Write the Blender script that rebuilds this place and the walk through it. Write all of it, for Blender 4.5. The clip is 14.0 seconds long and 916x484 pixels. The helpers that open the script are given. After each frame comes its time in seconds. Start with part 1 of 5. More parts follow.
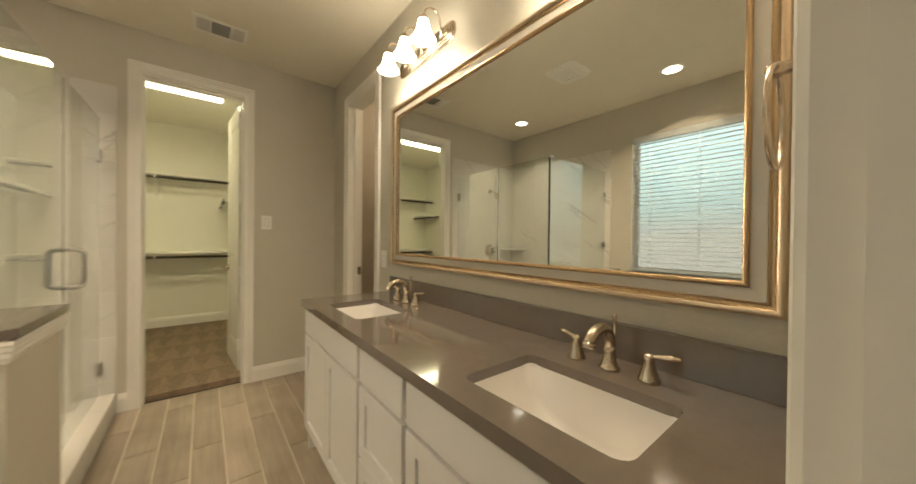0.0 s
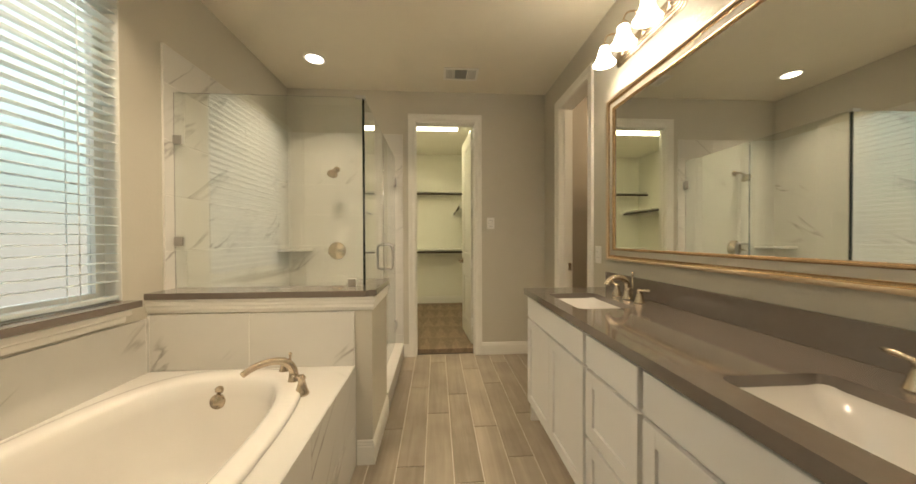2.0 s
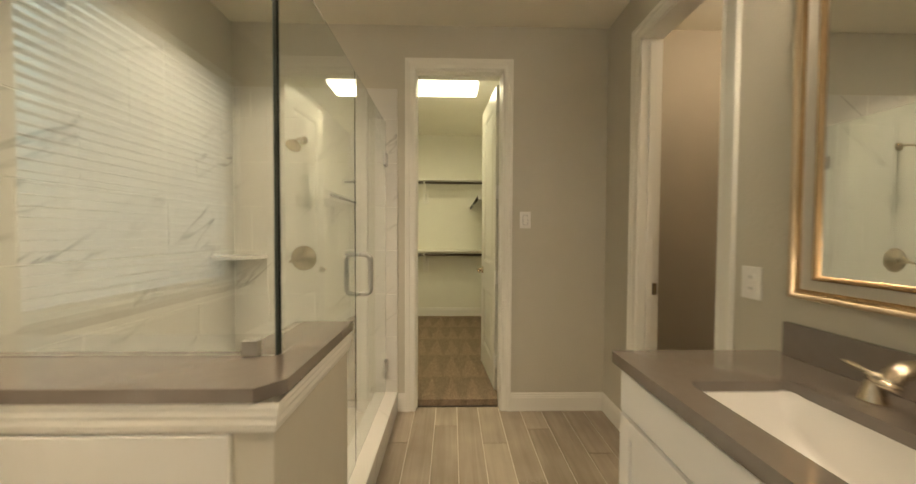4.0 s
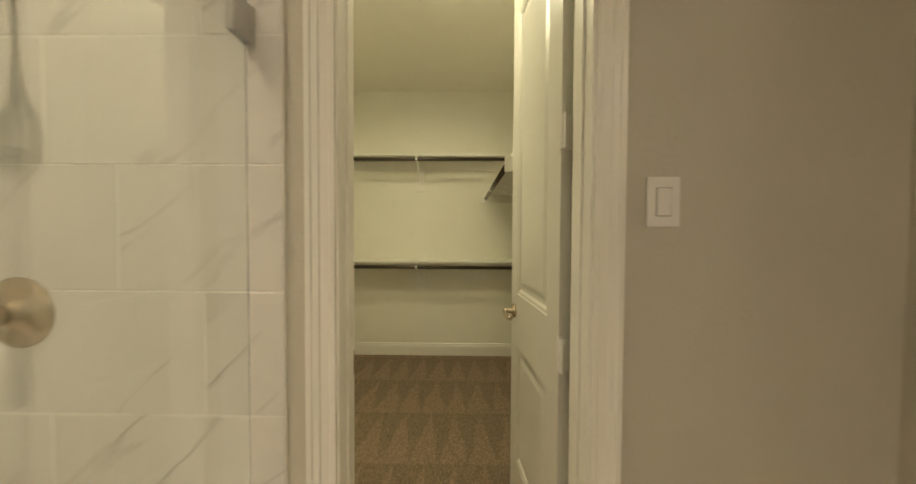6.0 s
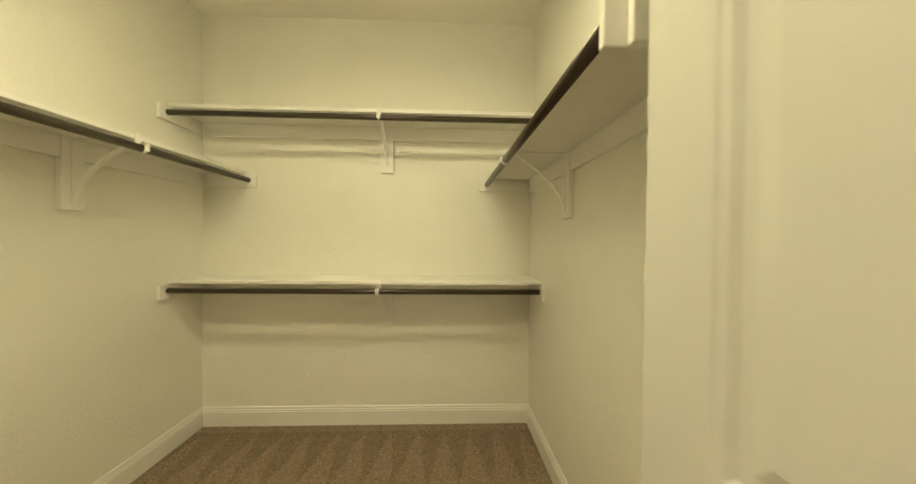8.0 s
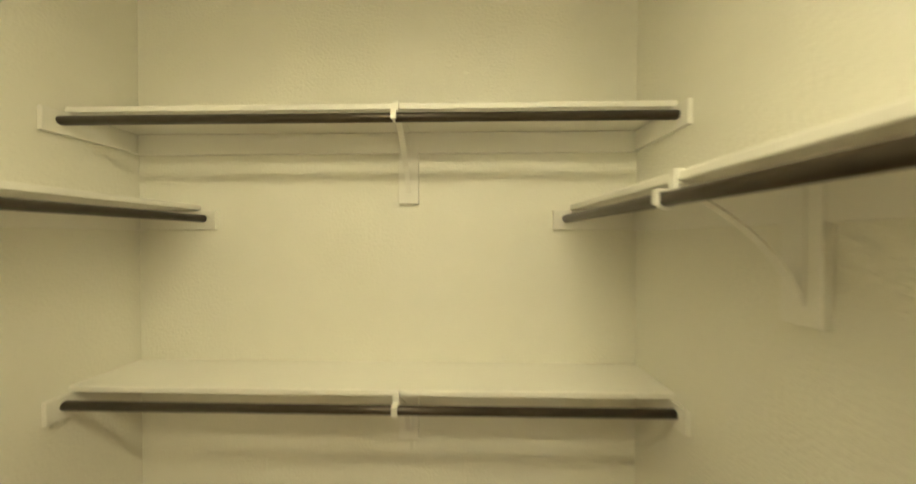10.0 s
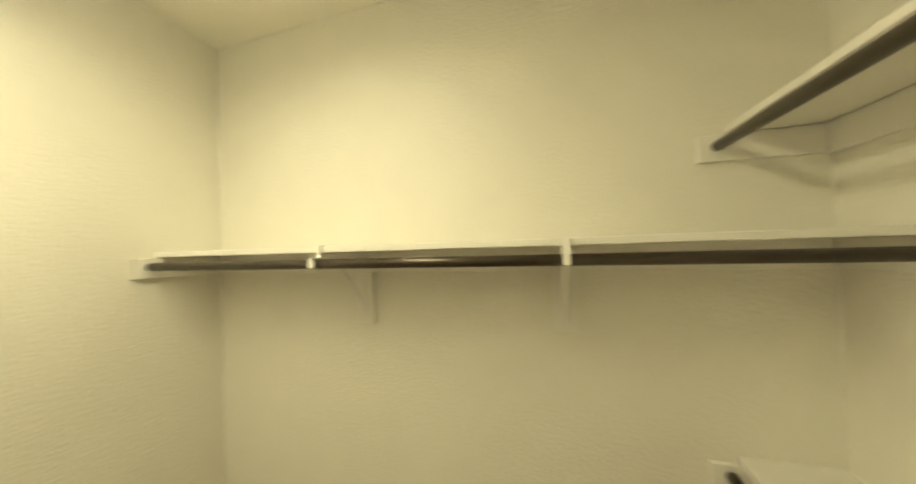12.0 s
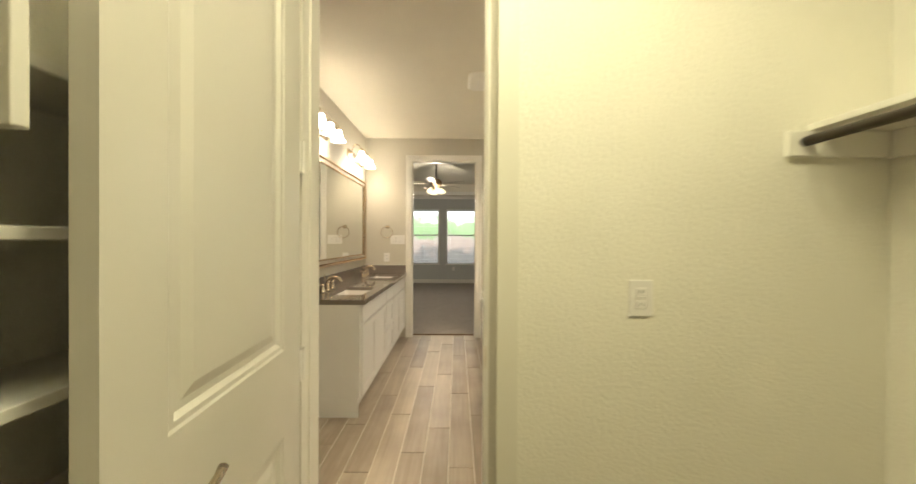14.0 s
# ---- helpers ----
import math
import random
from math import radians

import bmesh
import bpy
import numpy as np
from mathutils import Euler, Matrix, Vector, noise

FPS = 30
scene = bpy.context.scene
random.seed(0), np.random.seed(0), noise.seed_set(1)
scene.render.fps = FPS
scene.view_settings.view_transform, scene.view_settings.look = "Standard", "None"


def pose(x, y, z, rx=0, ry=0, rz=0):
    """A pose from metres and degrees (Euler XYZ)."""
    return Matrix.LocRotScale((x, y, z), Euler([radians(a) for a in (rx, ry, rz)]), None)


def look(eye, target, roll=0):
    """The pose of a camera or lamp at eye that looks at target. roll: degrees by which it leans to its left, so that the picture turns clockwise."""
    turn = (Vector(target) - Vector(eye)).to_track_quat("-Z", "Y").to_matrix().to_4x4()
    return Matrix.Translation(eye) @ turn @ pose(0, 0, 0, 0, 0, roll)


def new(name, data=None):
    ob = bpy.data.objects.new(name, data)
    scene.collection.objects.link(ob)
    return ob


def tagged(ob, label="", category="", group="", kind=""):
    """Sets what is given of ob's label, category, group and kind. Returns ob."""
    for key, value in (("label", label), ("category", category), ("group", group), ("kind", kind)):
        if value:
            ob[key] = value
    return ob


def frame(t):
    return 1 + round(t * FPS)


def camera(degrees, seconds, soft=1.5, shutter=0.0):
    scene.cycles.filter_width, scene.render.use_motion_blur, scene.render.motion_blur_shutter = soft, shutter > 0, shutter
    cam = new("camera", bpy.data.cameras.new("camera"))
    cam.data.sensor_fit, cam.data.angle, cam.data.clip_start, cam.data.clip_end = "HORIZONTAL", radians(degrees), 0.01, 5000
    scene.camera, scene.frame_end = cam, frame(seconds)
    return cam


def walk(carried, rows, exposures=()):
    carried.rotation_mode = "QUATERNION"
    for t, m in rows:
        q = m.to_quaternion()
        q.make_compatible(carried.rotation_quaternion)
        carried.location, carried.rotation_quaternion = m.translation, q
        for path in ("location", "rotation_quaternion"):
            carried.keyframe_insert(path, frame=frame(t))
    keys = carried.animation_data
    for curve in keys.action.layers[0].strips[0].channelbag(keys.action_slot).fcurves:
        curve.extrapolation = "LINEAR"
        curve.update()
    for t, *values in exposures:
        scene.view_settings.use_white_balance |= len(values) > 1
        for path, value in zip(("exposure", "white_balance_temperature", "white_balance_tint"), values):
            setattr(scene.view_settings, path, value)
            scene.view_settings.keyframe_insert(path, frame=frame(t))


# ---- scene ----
cam = camera(110.3, 14.0, shutter=0.5)
PATH = [
    (0, (0.059, -3.308, 1.221), (1.305, -1.743, 1.207), 0.6),
    (0.5, (0.032, -3.379, 1.215), (1.026, -1.643, 1.191), 0.3),
    (1, (-0.016, -3.428, 1.212), (0.654, -1.543, 1.194), 0.0),
    (1.5, (-0.058, -3.438, 1.215), (0.295, -1.47, 1.191), -0.1),
    (2, (-0.082, -3.385, 1.195), (0.052, -1.389, 1.174), -0.2),
    (2.5, (-0.09, -3.227, 1.191), (-0.011, -1.229, 1.16), -0.2),
    (3, (-0.079, -2.974, 1.217), (-0.008, -0.975, 1.178), -0.2),
    (3.2, (-0.071, -2.858, 1.225), (-0.003, -0.859, 1.18), -0.1),
    (5.5, (0.006, -1.158, 1.279), (-0.020, 0.842, 1.228), 0.4),
    (6, (0.010, -0.790, 1.277), (-0.021, 1.209, 1.226), 0.3),
    (6.5, (-0.002, -0.463, 1.29), (-0.033, 1.536, 1.234), 0.3),
    (7, (-0.014, -0.144, 1.271), (-0.05, 1.855, 1.233), 0.3),
    (7.5, (-0.023, 0.121, 1.26), (0.0, 2.121, 1.233), 0.5),
    (7.7, (-0.028, 0.213, 1.266), (0.05, 2.212, 1.242), 0.6),
    (10, (-0.185, 1.129, 1.561), (-0.235, 3.128, 1.538), 0.0),
    (10.5, (-0.290, 1.374, 1.725), (-1.010, 3.239, 1.652), -1.7),
    (11, (-0.393, 1.567, 1.751), (-1.883, 2.9, 1.706), -2.7),
    (11.5, (-0.456, 1.695, 1.74), (-2.422, 2.057, 1.722), -2.7),
    (12, (-0.445, 1.736, 1.692), (-2.36, 1.163, 1.722), -1.8),
    (12.5, (-0.419, 1.699, 1.625), (-1.956, 0.419, 1.645), -0.8),
    (13, (-0.410, 1.609, 1.547), (-1.326, -0.169, 1.547), 0.0),
    (13.5, (-0.317, 1.411, 1.424), (-0.63, -0.564, 1.419), 0.4),
    (14, (-0.196, 1.192, 1.316), (-0.201, -0.808, 1.306), 0.3),
]
walk(cam, [(t, look(eye, target, roll)) for t, eye, target, roll in PATH],
     [(0, 0.62, 6500, 10), (1, 0.65, 6500, 10), (3.2, 0.66, 6500, 10), (5.5, 0.40, 6500, 10), (6, 0.48, 6500, 10), (6.5, 1.00, 6150, 10),
      (7.5, 1.05, 6500, 10), (10, 0.98, 6500, 10), (12.5, 0.90, 6500, 10), (14, 0.98, 6300, 10)])

# ---- light and exposure ----
world = bpy.data.worlds.new("world")
scene.world = world
world.use_nodes = True
wn = world.node_tree
sky = wn.nodes.new("ShaderNodeTexSky")
sky.sky_type = "NISHITA"
sky.sun_disc = False
sky.sun_elevation = radians(42)
sky.sun_rotation = radians(200)
wn.nodes["Background"].inputs["Strength"].default_value = 0.12
wn.links.new(sky.outputs["Color"], wn.nodes["Background"].inputs["Color"])


def lamp(name, kind, place, energy, color, size=0.1, size_y=None, rot=(0, 0, 0), spread=180):
    data = bpy.data.lights.new(name, kind)
    data.energy, data.color = energy, color
    if kind == "AREA":
        data.shape = "RECTANGLE" if size_y else "DISK"
        data.size = size
        if size_y:
            data.size_y = size_y
        data.spread = radians(spread)
    elif kind in ("POINT", "SPOT"):
        data.shadow_soft_size = size
    ob = new(name, data)
    ob.matrix_basis = pose(*place, *rot)
    return ob


sun = bpy.data.lights.new("sun", "SUN")
sun.energy, sun.angle, sun.color = 3.0, radians(0.5), (1.0, 0.95, 0.88)
sun_ob = new("sun", sun)
sun_ob.matrix_basis = look((0, -20, 18), (0, -30, 0))

WARM = (1.0, 0.80, 0.56)
CLOSET = (1.0, 0.89, 0.53)
# the closet's ceiling panel and the can lights
lamp("closet_panel_light", "AREA", (-0.39, 0.89, 2.665), 10.2, CLOSET, 1.16, 0.26, (0, 0, 0), 165)
lamp("can_light", "AREA", (-1.117, -0.565, 2.725), 4.4, WARM, 0.05, None, (0, 0, 0), 105)
lamp("toilet_room_bulb", "POINT", (1.9, -0.75, 2.58), 9, WARM, 0.06)
lamp("can_light", "AREA", (-1.11, -2.27, 2.725), 9.6, WARM, 0.08, None, (0, 0, 0), 120)
lamp("fan_bulbs", "POINT", (0.25, -5.5, 2.20), 30, (1.0, 0.88, 0.70), 0.08)
for yy in (-1.48, -1.68, -1.88, -2.61, -2.81, -3.01):
    lamp("vanity_bulb", "POINT", (0.950, yy, 2.302), 3.9, WARM, 0.03)

# ---- materials ----


def mat(name, color, rough=0.5, metal=0.0, var=0.06, scale=6.0, grain=0.0, gscale=120.0, bump=0.0, bscale=150.0, coat=0.0, spec=0.5, noisecol=None):
    m = bpy.data.materials.new(name)
    m.use_nodes = True
    nt = m.node_tree
    b = nt.nodes["Principled BSDF"]
    b.inputs["Roughness"].default_value = rough
    b.inputs["Metallic"].default_value = metal
    b.inputs["Specular IOR Level"].default_value = spec
    b.inputs["Coat Weight"].default_value = coat
    tc = nt.nodes.new("ShaderNodeNewGeometry")
    n1 = nt.nodes.new("ShaderNodeTexNoise")
    n1.inputs["Scale"].default_value = scale
    n1.inputs["Detail"].default_value = 4
    nt.links.new(tc.outputs["Position"], n1.inputs["Vector"])
    ramp = nt.nodes.new("ShaderNodeMix")
    ramp.data_type = "RGBA"
    dark = noisecol or tuple(c * (1 - 2 * var) for c in color)
    lite = tuple(min(1, c * (1 + var)) for c in color)
    ramp.inputs["A"].default_value = (*dark, 1)
    ramp.inputs["B"].default_value = (*lite, 1)
    nt.links.new(n1.outputs["Fac"], ramp.inputs["Factor"])
    col = ramp.outputs["Result"]
    if grain > 0:
        n2 = nt.nodes.new("ShaderNodeTexNoise")
        n2.inputs["Scale"].default_value = gscale
        n2.inputs["Detail"].default_value = 3
        nt.links.new(tc.outputs["Position"], n2.inputs["Vector"])
        mx = nt.nodes.new("ShaderNodeMix")
        mx.data_type, mx.blend_type = "RGBA", "OVERLAY"
        mx.inputs["Factor"].default_value = grain
        nt.links.new(col, mx.inputs["A"])
        nt.links.new(n2.outputs["Fac"], mx.inputs["B"])
        col = mx.outputs["Result"]
    nt.links.new(col, b.inputs["Base Color"])
    if bump > 0:
        n3 = nt.nodes.new("ShaderNodeTexNoise")
        n3.inputs["Scale"].default_value = bscale
        n3.inputs["Detail"].default_value = 3
        nt.links.new(tc.outputs["Position"], n3.inputs["Vector"])
        bp = nt.nodes.new("ShaderNodeBump")
        bp.inputs["Strength"].default_value = bump
        bp.inputs["Distance"].default_value = 0.004
        nt.links.new(n3.outputs["Fac"], bp.inputs["Height"])
        nt.links.new(bp.outputs["Normal"], b.inputs["Normal"])
    return m


def glow(name, color, strength):
    m = bpy.data.materials.new(name)
    m.use_nodes = True
    nt = m.node_tree
    nt.nodes.clear()
    e = nt.nodes.new("ShaderNodeEmission")
    e.inputs["Color"].default_value = (*color, 1)
    e.inputs["Strength"].default_value = strength
    o = nt.nodes.new("ShaderNodeOutputMaterial")
    nt.links.new(e.outputs[0], o.inputs["Surface"])
    return m


WALL = mat("grey_beige_wall_paint", (0.555, 0.52, 0.435), 0.6, var=0.02, bump=0.35, bscale=70)
CWALL = mat("cream_closet_wall_paint", (0.82, 0.80, 0.70), 0.55, var=0.02, bump=0.65, bscale=80)
CEIL = mat("ceiling_paint", (0.78, 0.73, 0.61), 0.8, var=0.02, bump=0.25, bscale=80)
CCEIL = mat("closet_ceiling_paint", (0.90, 0.87, 0.77), 0.8, var=0.02, bump=0.25, bscale=80)
TRIM = mat("white_trim_paint", (0.81, 0.785, 0.72), 0.32, var=0.015)
CABINET = mat("white_cabinet_paint", (0.80, 0.79, 0.77), 0.3, var=0.012)
DOORP = mat("white_door_paint", (0.69, 0.67, 0.61), 0.28, var=0.012, bump=0.05, bscale=90)
QUARTZ = mat("grey_brown_quartz", (0.178, 0.146, 0.120), 0.10, var=0.06, scale=30, grain=0.25, gscale=500, coat=0.4, spec=0.9)
GROUT = mat("pale_floor_grout", (0.74, 0.68, 0.59), 0.9, var=0.05)
CARPET = mat("brown_cut_pile_carpet", (0.265, 0.198, 0.136), 1.0, var=0.30, scale=105, grain=0.95, gscale=150, bump=1.0, bscale=170, spec=0.1)


def vacuumed(m, period, y_far, length, light):
    """Adds the pale wedges that a vacuum cleaner leaves in the pile."""
    nt = m.node_tree
    b = nt.nodes["Principled BSDF"]
    src = b.inputs["Base Color"].links[0].from_socket

    def op(kind, a, c, third=None):
        n = nt.nodes.new("ShaderNodeMath")
        n.operation = kind
        for k, v in enumerate((a, c, third)):
            if v is None:
                continue
            if isinstance(v, (int, float)):
                n.inputs[k].default_value = v
            else:
                nt.links.new(v, n.inputs[k])
        return n.outputs[0]

    g = nt.nodes.new("ShaderNodeNewGeometry")
    sp = nt.nodes.new("ShaderNodeSeparateXYZ")
    nt.links.new(g.outputs["Position"], sp.inputs[0])
    wob = nt.nodes.new("ShaderNodeTexNoise")
    wob.inputs["Scale"].default_value = 5.0
    nt.links.new(g.outputs["Position"], wob.inputs["Vector"])
    x = op("MULTIPLY_ADD", wob.outputs["Fac"], 0.07, sp.outputs["X"])
    tri = op("PINGPONG", x, period / 2)
    tri = op("DIVIDE", tri, period / 2)
    down = op("DIVIDE", op("SUBTRACT", y_far, sp.outputs["Y"]), length)
    saw = op("FRACT", down, 0.0)
    edge = op("SUBTRACT", saw, tri)
    mr = nt.nodes.new("ShaderNodeMapRange")
    mr.inputs["From Min"].default_value, mr.inputs["From Max"].default_value = -0.06, 0.06
    nt.links.new(edge, mr.inputs["Value"])
    mx = nt.nodes.new("ShaderNodeMix")
    mx.data_type, mx.blend_type = "RGBA", "MULTIPLY"
    mx.inputs["B"].default_value = (light, light, light, 1)
    nt.links.new(mr.outputs[0], mx.inputs["Factor"])
    nt.links.new(src, mx.inputs["A"])
    nt.links.new(mx.outputs["Result"], b.inputs["Base Color"])


vacuumed(CARPET, 0.17, 2.44, 0.50, 1.20)
BCARPET = mat("grey_bedroom_carpet", (0.34, 0.305, 0.275), 1.0, var=0.12, scale=8, grain=0.7, gscale=200, bump=0.8, bscale=250, spec=0.1)
NICKEL = mat("brushed_nickel", (0.62, 0.52, 0.40), 0.24, 1.0, var=0.03, scale=40)
STEEL = mat("satin_steel", (0.55, 0.54, 0.52), 0.3, 1.0, var=0.03, scale=40)
FRAMEM = mat("champagne_silver_frame", (0.54, 0.50, 0.43), 0.40, 0.15, var=0.02, scale=8)
FRAMEG = mat("bronze_gold_frame_bead", (0.52, 0.36, 0.20), 0.27, 0.9, var=0.05, scale=12)
FRAMEP = mat("pale_gold_frame_bead", (0.66, 0.52, 0.36), 0.28, 0.9, var=0.03, scale=12)
BRONZE = mat("dark_bronze_rod", (0.075, 0.06, 0.045), 0.3, 0.6, var=0.15, scale=25)
CERAMIC = mat("white_sink_ceramic", (0.78, 0.75, 0.71), 0.08, var=0.01, coat=0.5)
ACRYLIC = mat("white_tub_acrylic", (0.80, 0.77, 0.72), 0.1, var=0.01, coat=0.4)
PLASTIC = mat("white_switch_plastic", (0.80, 0.78, 0.74), 0.35, var=0.01)
BLIND = mat("white_blind_slat", (0.82, 0.82, 0.80), 0.45, var=0.01)
bn = BLIND.node_tree
bt = bn.nodes.new("ShaderNodeBsdfTranslucent")
bt.inputs["Color"].default_value = (0.86, 0.90, 0.88, 1)
bx = bn.nodes.new("ShaderNodeMixShader")
bx.inputs[0].default_value = 0.55
bn.links.new(bn.nodes["Principled BSDF"].outputs[0], bx.inputs[1])
bn.links.new(bt.outputs[0], bx.inputs[2])
bn.links.new(bx.outputs[0], bn.nodes["Material Output"].inputs["Surface"])
BEDWALL = mat("grey_bedroom_wall_paint", (0.52, 0.53, 0.51), 0.7, var=0.02, bump=0.2, bscale=70)
# Toilet room walls: brown-grey, darkened to carry that room's shade.
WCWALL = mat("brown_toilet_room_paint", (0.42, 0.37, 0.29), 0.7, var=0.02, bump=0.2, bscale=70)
MIRROR = mat("silver_mirror", (0.80, 0.82, 0.79), 0.0, 1.0, var=0.0)

# ---- mesh helpers ----


def mesh_ob(name, bm, material, parent=None, label=""):
    me = bpy.data.meshes.new(name)
    bmesh.ops.recalc_face_normals(bm, faces=bm.faces)
    bm.to_mesh(me)
    bm.free()
    me.materials.append(material)
    ob = new(name, me)
    if parent:
        ob.parent = parent
    if label:
        ob["label"] = label
    return ob


def part(name, bm, material, parent, label="", smooth=False):
    ob = mesh_ob(name, bm, material, parent, label)
    if smooth:
        for p in ob.data.polygons:
            p.use_smooth = True
    return ob


def add_box(bm, x0, x1, y0, y1, z0, z1, bevel=0.0):
    x0, x1 = min(x0, x1), max(x0, x1)
    y0, y1 = min(y0, y1), max(y0, y1)
    z0, z1 = min(z0, z1), max(z0, z1)
    vs = [bm.verts.new(p) for p in ((x0, y0, z0), (x1, y0, z0), (x1, y1, z0), (x0, y1, z0), (x0, y0, z1), (x1, y0, z1), (x1, y1, z1), (x0, y1, z1))]
    fs = [bm.faces.new([vs[i] for i in q]) for q in ((0, 3, 2, 1), (4, 5, 6, 7), (0, 1, 5, 4), (1, 2, 6, 5), (2, 3, 7, 6), (3, 0, 4, 7))]
    if bevel > 0:
        es = list({e for f in fs for e in f.edges})
        bmesh.ops.bevel(bm, geom=es, offset=bevel, segments=2, profile=0.5, affect="EDGES")
    return bm


def box(x0, x1, y0, y1, z0, z1, bevel=0.0):
    return add_box(bmesh.new(), x0, x1, y0, y1, z0, z1, bevel)


def boxes(*dims, bevel=0.0):
    bm = bmesh.new()
    for d in dims:
        add_box(bm, *d, bevel=bevel)
    return bm


def structure(name, bm, material, label, category):
    return tagged(mesh_ob(name, bm, material), label, category, kind="structure")


def thing(name, place, label, category, group="", rz=0.0):
    ob = new(name)
    ob.empty_display_size = 0.1
    ob.matrix_basis = pose(*place, 0, 0, rz)
    return tagged(ob, label, category, group)


# ---- plan (metres) ----
XE, XW = 1.090, -1.600       # bathroom east (vanity) and west (window) wall faces
YS = -3.286                  # bathroom south wall face; the north wall face is y = 0
T = 0.12                     # wall thickness
FZ = -0.048                  # bathroom tile floor; the carpets lie higher
H = 2.74                     # ceiling
DH = 2.43                    # door opening height
JL, JR = -0.304, 0.327       # closet door opening
CX0, CX1, CY0, CY1 = -1.648, 0.55, T, 2.525   # closet
BJ0, BJ1 = -0.464, 0.449     # bedroom door opening
WN, WS = -1.738, -2.96        # bath window opening (north and south ends)
WZ0, WZ1 = 0.90, 2.36
TD0, TD1 = -1.002, -0.405     # toilet room door opening along the east wall
BY = -8.9                    # bedroom far wall

# floors
structure("floor_bathroom", boxes((XW - T, XE + T, YS - T, 0.06, -0.09, FZ - 0.004)), GROUT, "pale grout bed under the bathroom floor tiles", "floor")
structure("floor_closet", boxes((CX0 - T, CX1 + T, 0.06, CY1 + T, -0.09, 0.004)), CARPET, "brown cut-pile carpet of the closet", "floor")
structure("floor_bedroom", boxes((-3.4, 3.2, BY - T, YS - T, -0.09, FZ + 0.012)), BCARPET, "grey-brown carpet of the bedroom", "floor")
structure("floor_toilet_room", boxes((XE + T, 2.85, -1.5, 0.06, -0.09, FZ - 0.001)), GROUT, "tiled floor of the toilet room", "floor")
# bathroom walls
structure("wall_north", boxes((XW - T, JL - 0.03, 0, T, FZ, H), (JL - 0.03, JL, 0, 0.10, FZ, H), (JR, XE + T, 0, T, FZ, H), (JL, JR, 0, T, DH, H)), WALL, "grey-beige painted wall round the closet door", "wall")
structure("wall_east", boxes((XE, XE + T, YS, TD0, FZ, H), (XE, XE + T, TD1, 0, FZ, H), (XE, XE + T, TD0, TD1, DH, H)), WALL, "grey-beige painted wall behind the vanity", "wall")
structure("wall_west", boxes((XW - T, XW, YS, WS, FZ, H), (XW - T, XW, WN, 0, FZ, H), (XW - T, XW, WS, WN, FZ, WZ0), (XW - T, XW, WS, WN, WZ1, H)), WALL, "grey-beige painted wall with the bathroom window", "wall")
structure("wall_south", boxes((XW - T, BJ0, YS - T, YS, FZ, H), (BJ1, XE + T, YS - T, YS, FZ, H), (BJ0, BJ1, YS - T, YS, DH, H)), WALL, "grey-beige painted wall round the bedroom door", "wall")
structure("ceiling_bathroom", boxes((XW - T, XE + T, YS - T, T, H, H + 0.08)), CEIL, "smooth painted bathroom ceiling", "ceiling")
# closet walls
structure("wall_closet_lining_south", boxes((CX0, JL - 0.03, T, T + 0.004, 0, H), (JR, CX1, T, T + 0.004, 0, H), (JL, JR, T, T + 0.004, DH, H)), CWALL, "cream painted closet wall round the door", "wall")
structure("wall_closet_north", boxes((CX0 - T, CX1 + T, CY1, CY1 + T, 0, H)), CWALL, "cream painted back wall of the closet", "wall")
structure("wall_closet_west", boxes((CX0 - T, CX0, T, CY1, 0, H)), CWALL, "cream painted side wall of the closet", "wall")
structure("wall_closet_east", boxes((CX1, CX1 + T, T, CY1, 0, H)), CWALL, "cream painted side wall of the closet", "wall")
structure("ceiling_closet", boxes((CX0 - T, CX1 + T, T, CY1 + T, H, H + 0.08)), CCEIL, "cream painted closet ceiling", "ceiling")
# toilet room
structure("wall_toilet_room_east", boxes((2.75, 2.87, -1.5, 0.12, FZ, H)), WCWALL, "toilet room wall, brown-grey with shade in its colour", "wall")
structure("wall_toilet_room_north", boxes((XE + T, 2.75, 0.0, T, FZ, H)), WCWALL, "toilet room wall, brown-grey with shade in its colour", "wall")
structure("wall_toilet_room_south", boxes((XE + T, 2.75, -1.62, -1.5, FZ, H)), WCWALL, "toilet room wall, brown-grey with shade in its colour", "wall")
structure("ceiling_toilet_room", boxes((XE + T, 2.87, -1.62, T, H, H + 0.08)), CEIL, "painted ceiling of the toilet room", "ceiling")
# bedroom
BWZ0, BWZ1 = 0.56, 2.30
BW = ((-0.81, 0.153), (0.375, 1.335))
structure("wall_bedroom_south", boxes((-3.4, BW[0][0], BY - T, BY, FZ, 3.0), (BW[0][1], BW[1][0], BY - T, BY, FZ, 3.0), (BW[1][1], 3.2, BY - T, BY, FZ, 3.0),
    *[(a, b, BY - T, BY, FZ, BWZ0) for a, b in BW], *[(a, b, BY - T, BY, BWZ1, 3.0) for a, b in BW]), BEDWALL, "grey painted bedroom wall with two windows", "wall")
structure("wall_bedroom_west", boxes((-3.52, -3.4, BY - T, YS - T, FZ, 3.0)), BEDWALL, "grey painted bedroom side wall", "wall")
structure("wall_bedroom_east", boxes((3.2, 3.32, BY - T, YS - T, FZ, 3.0)), BEDWALL, "grey painted bedroom side wall", "wall")
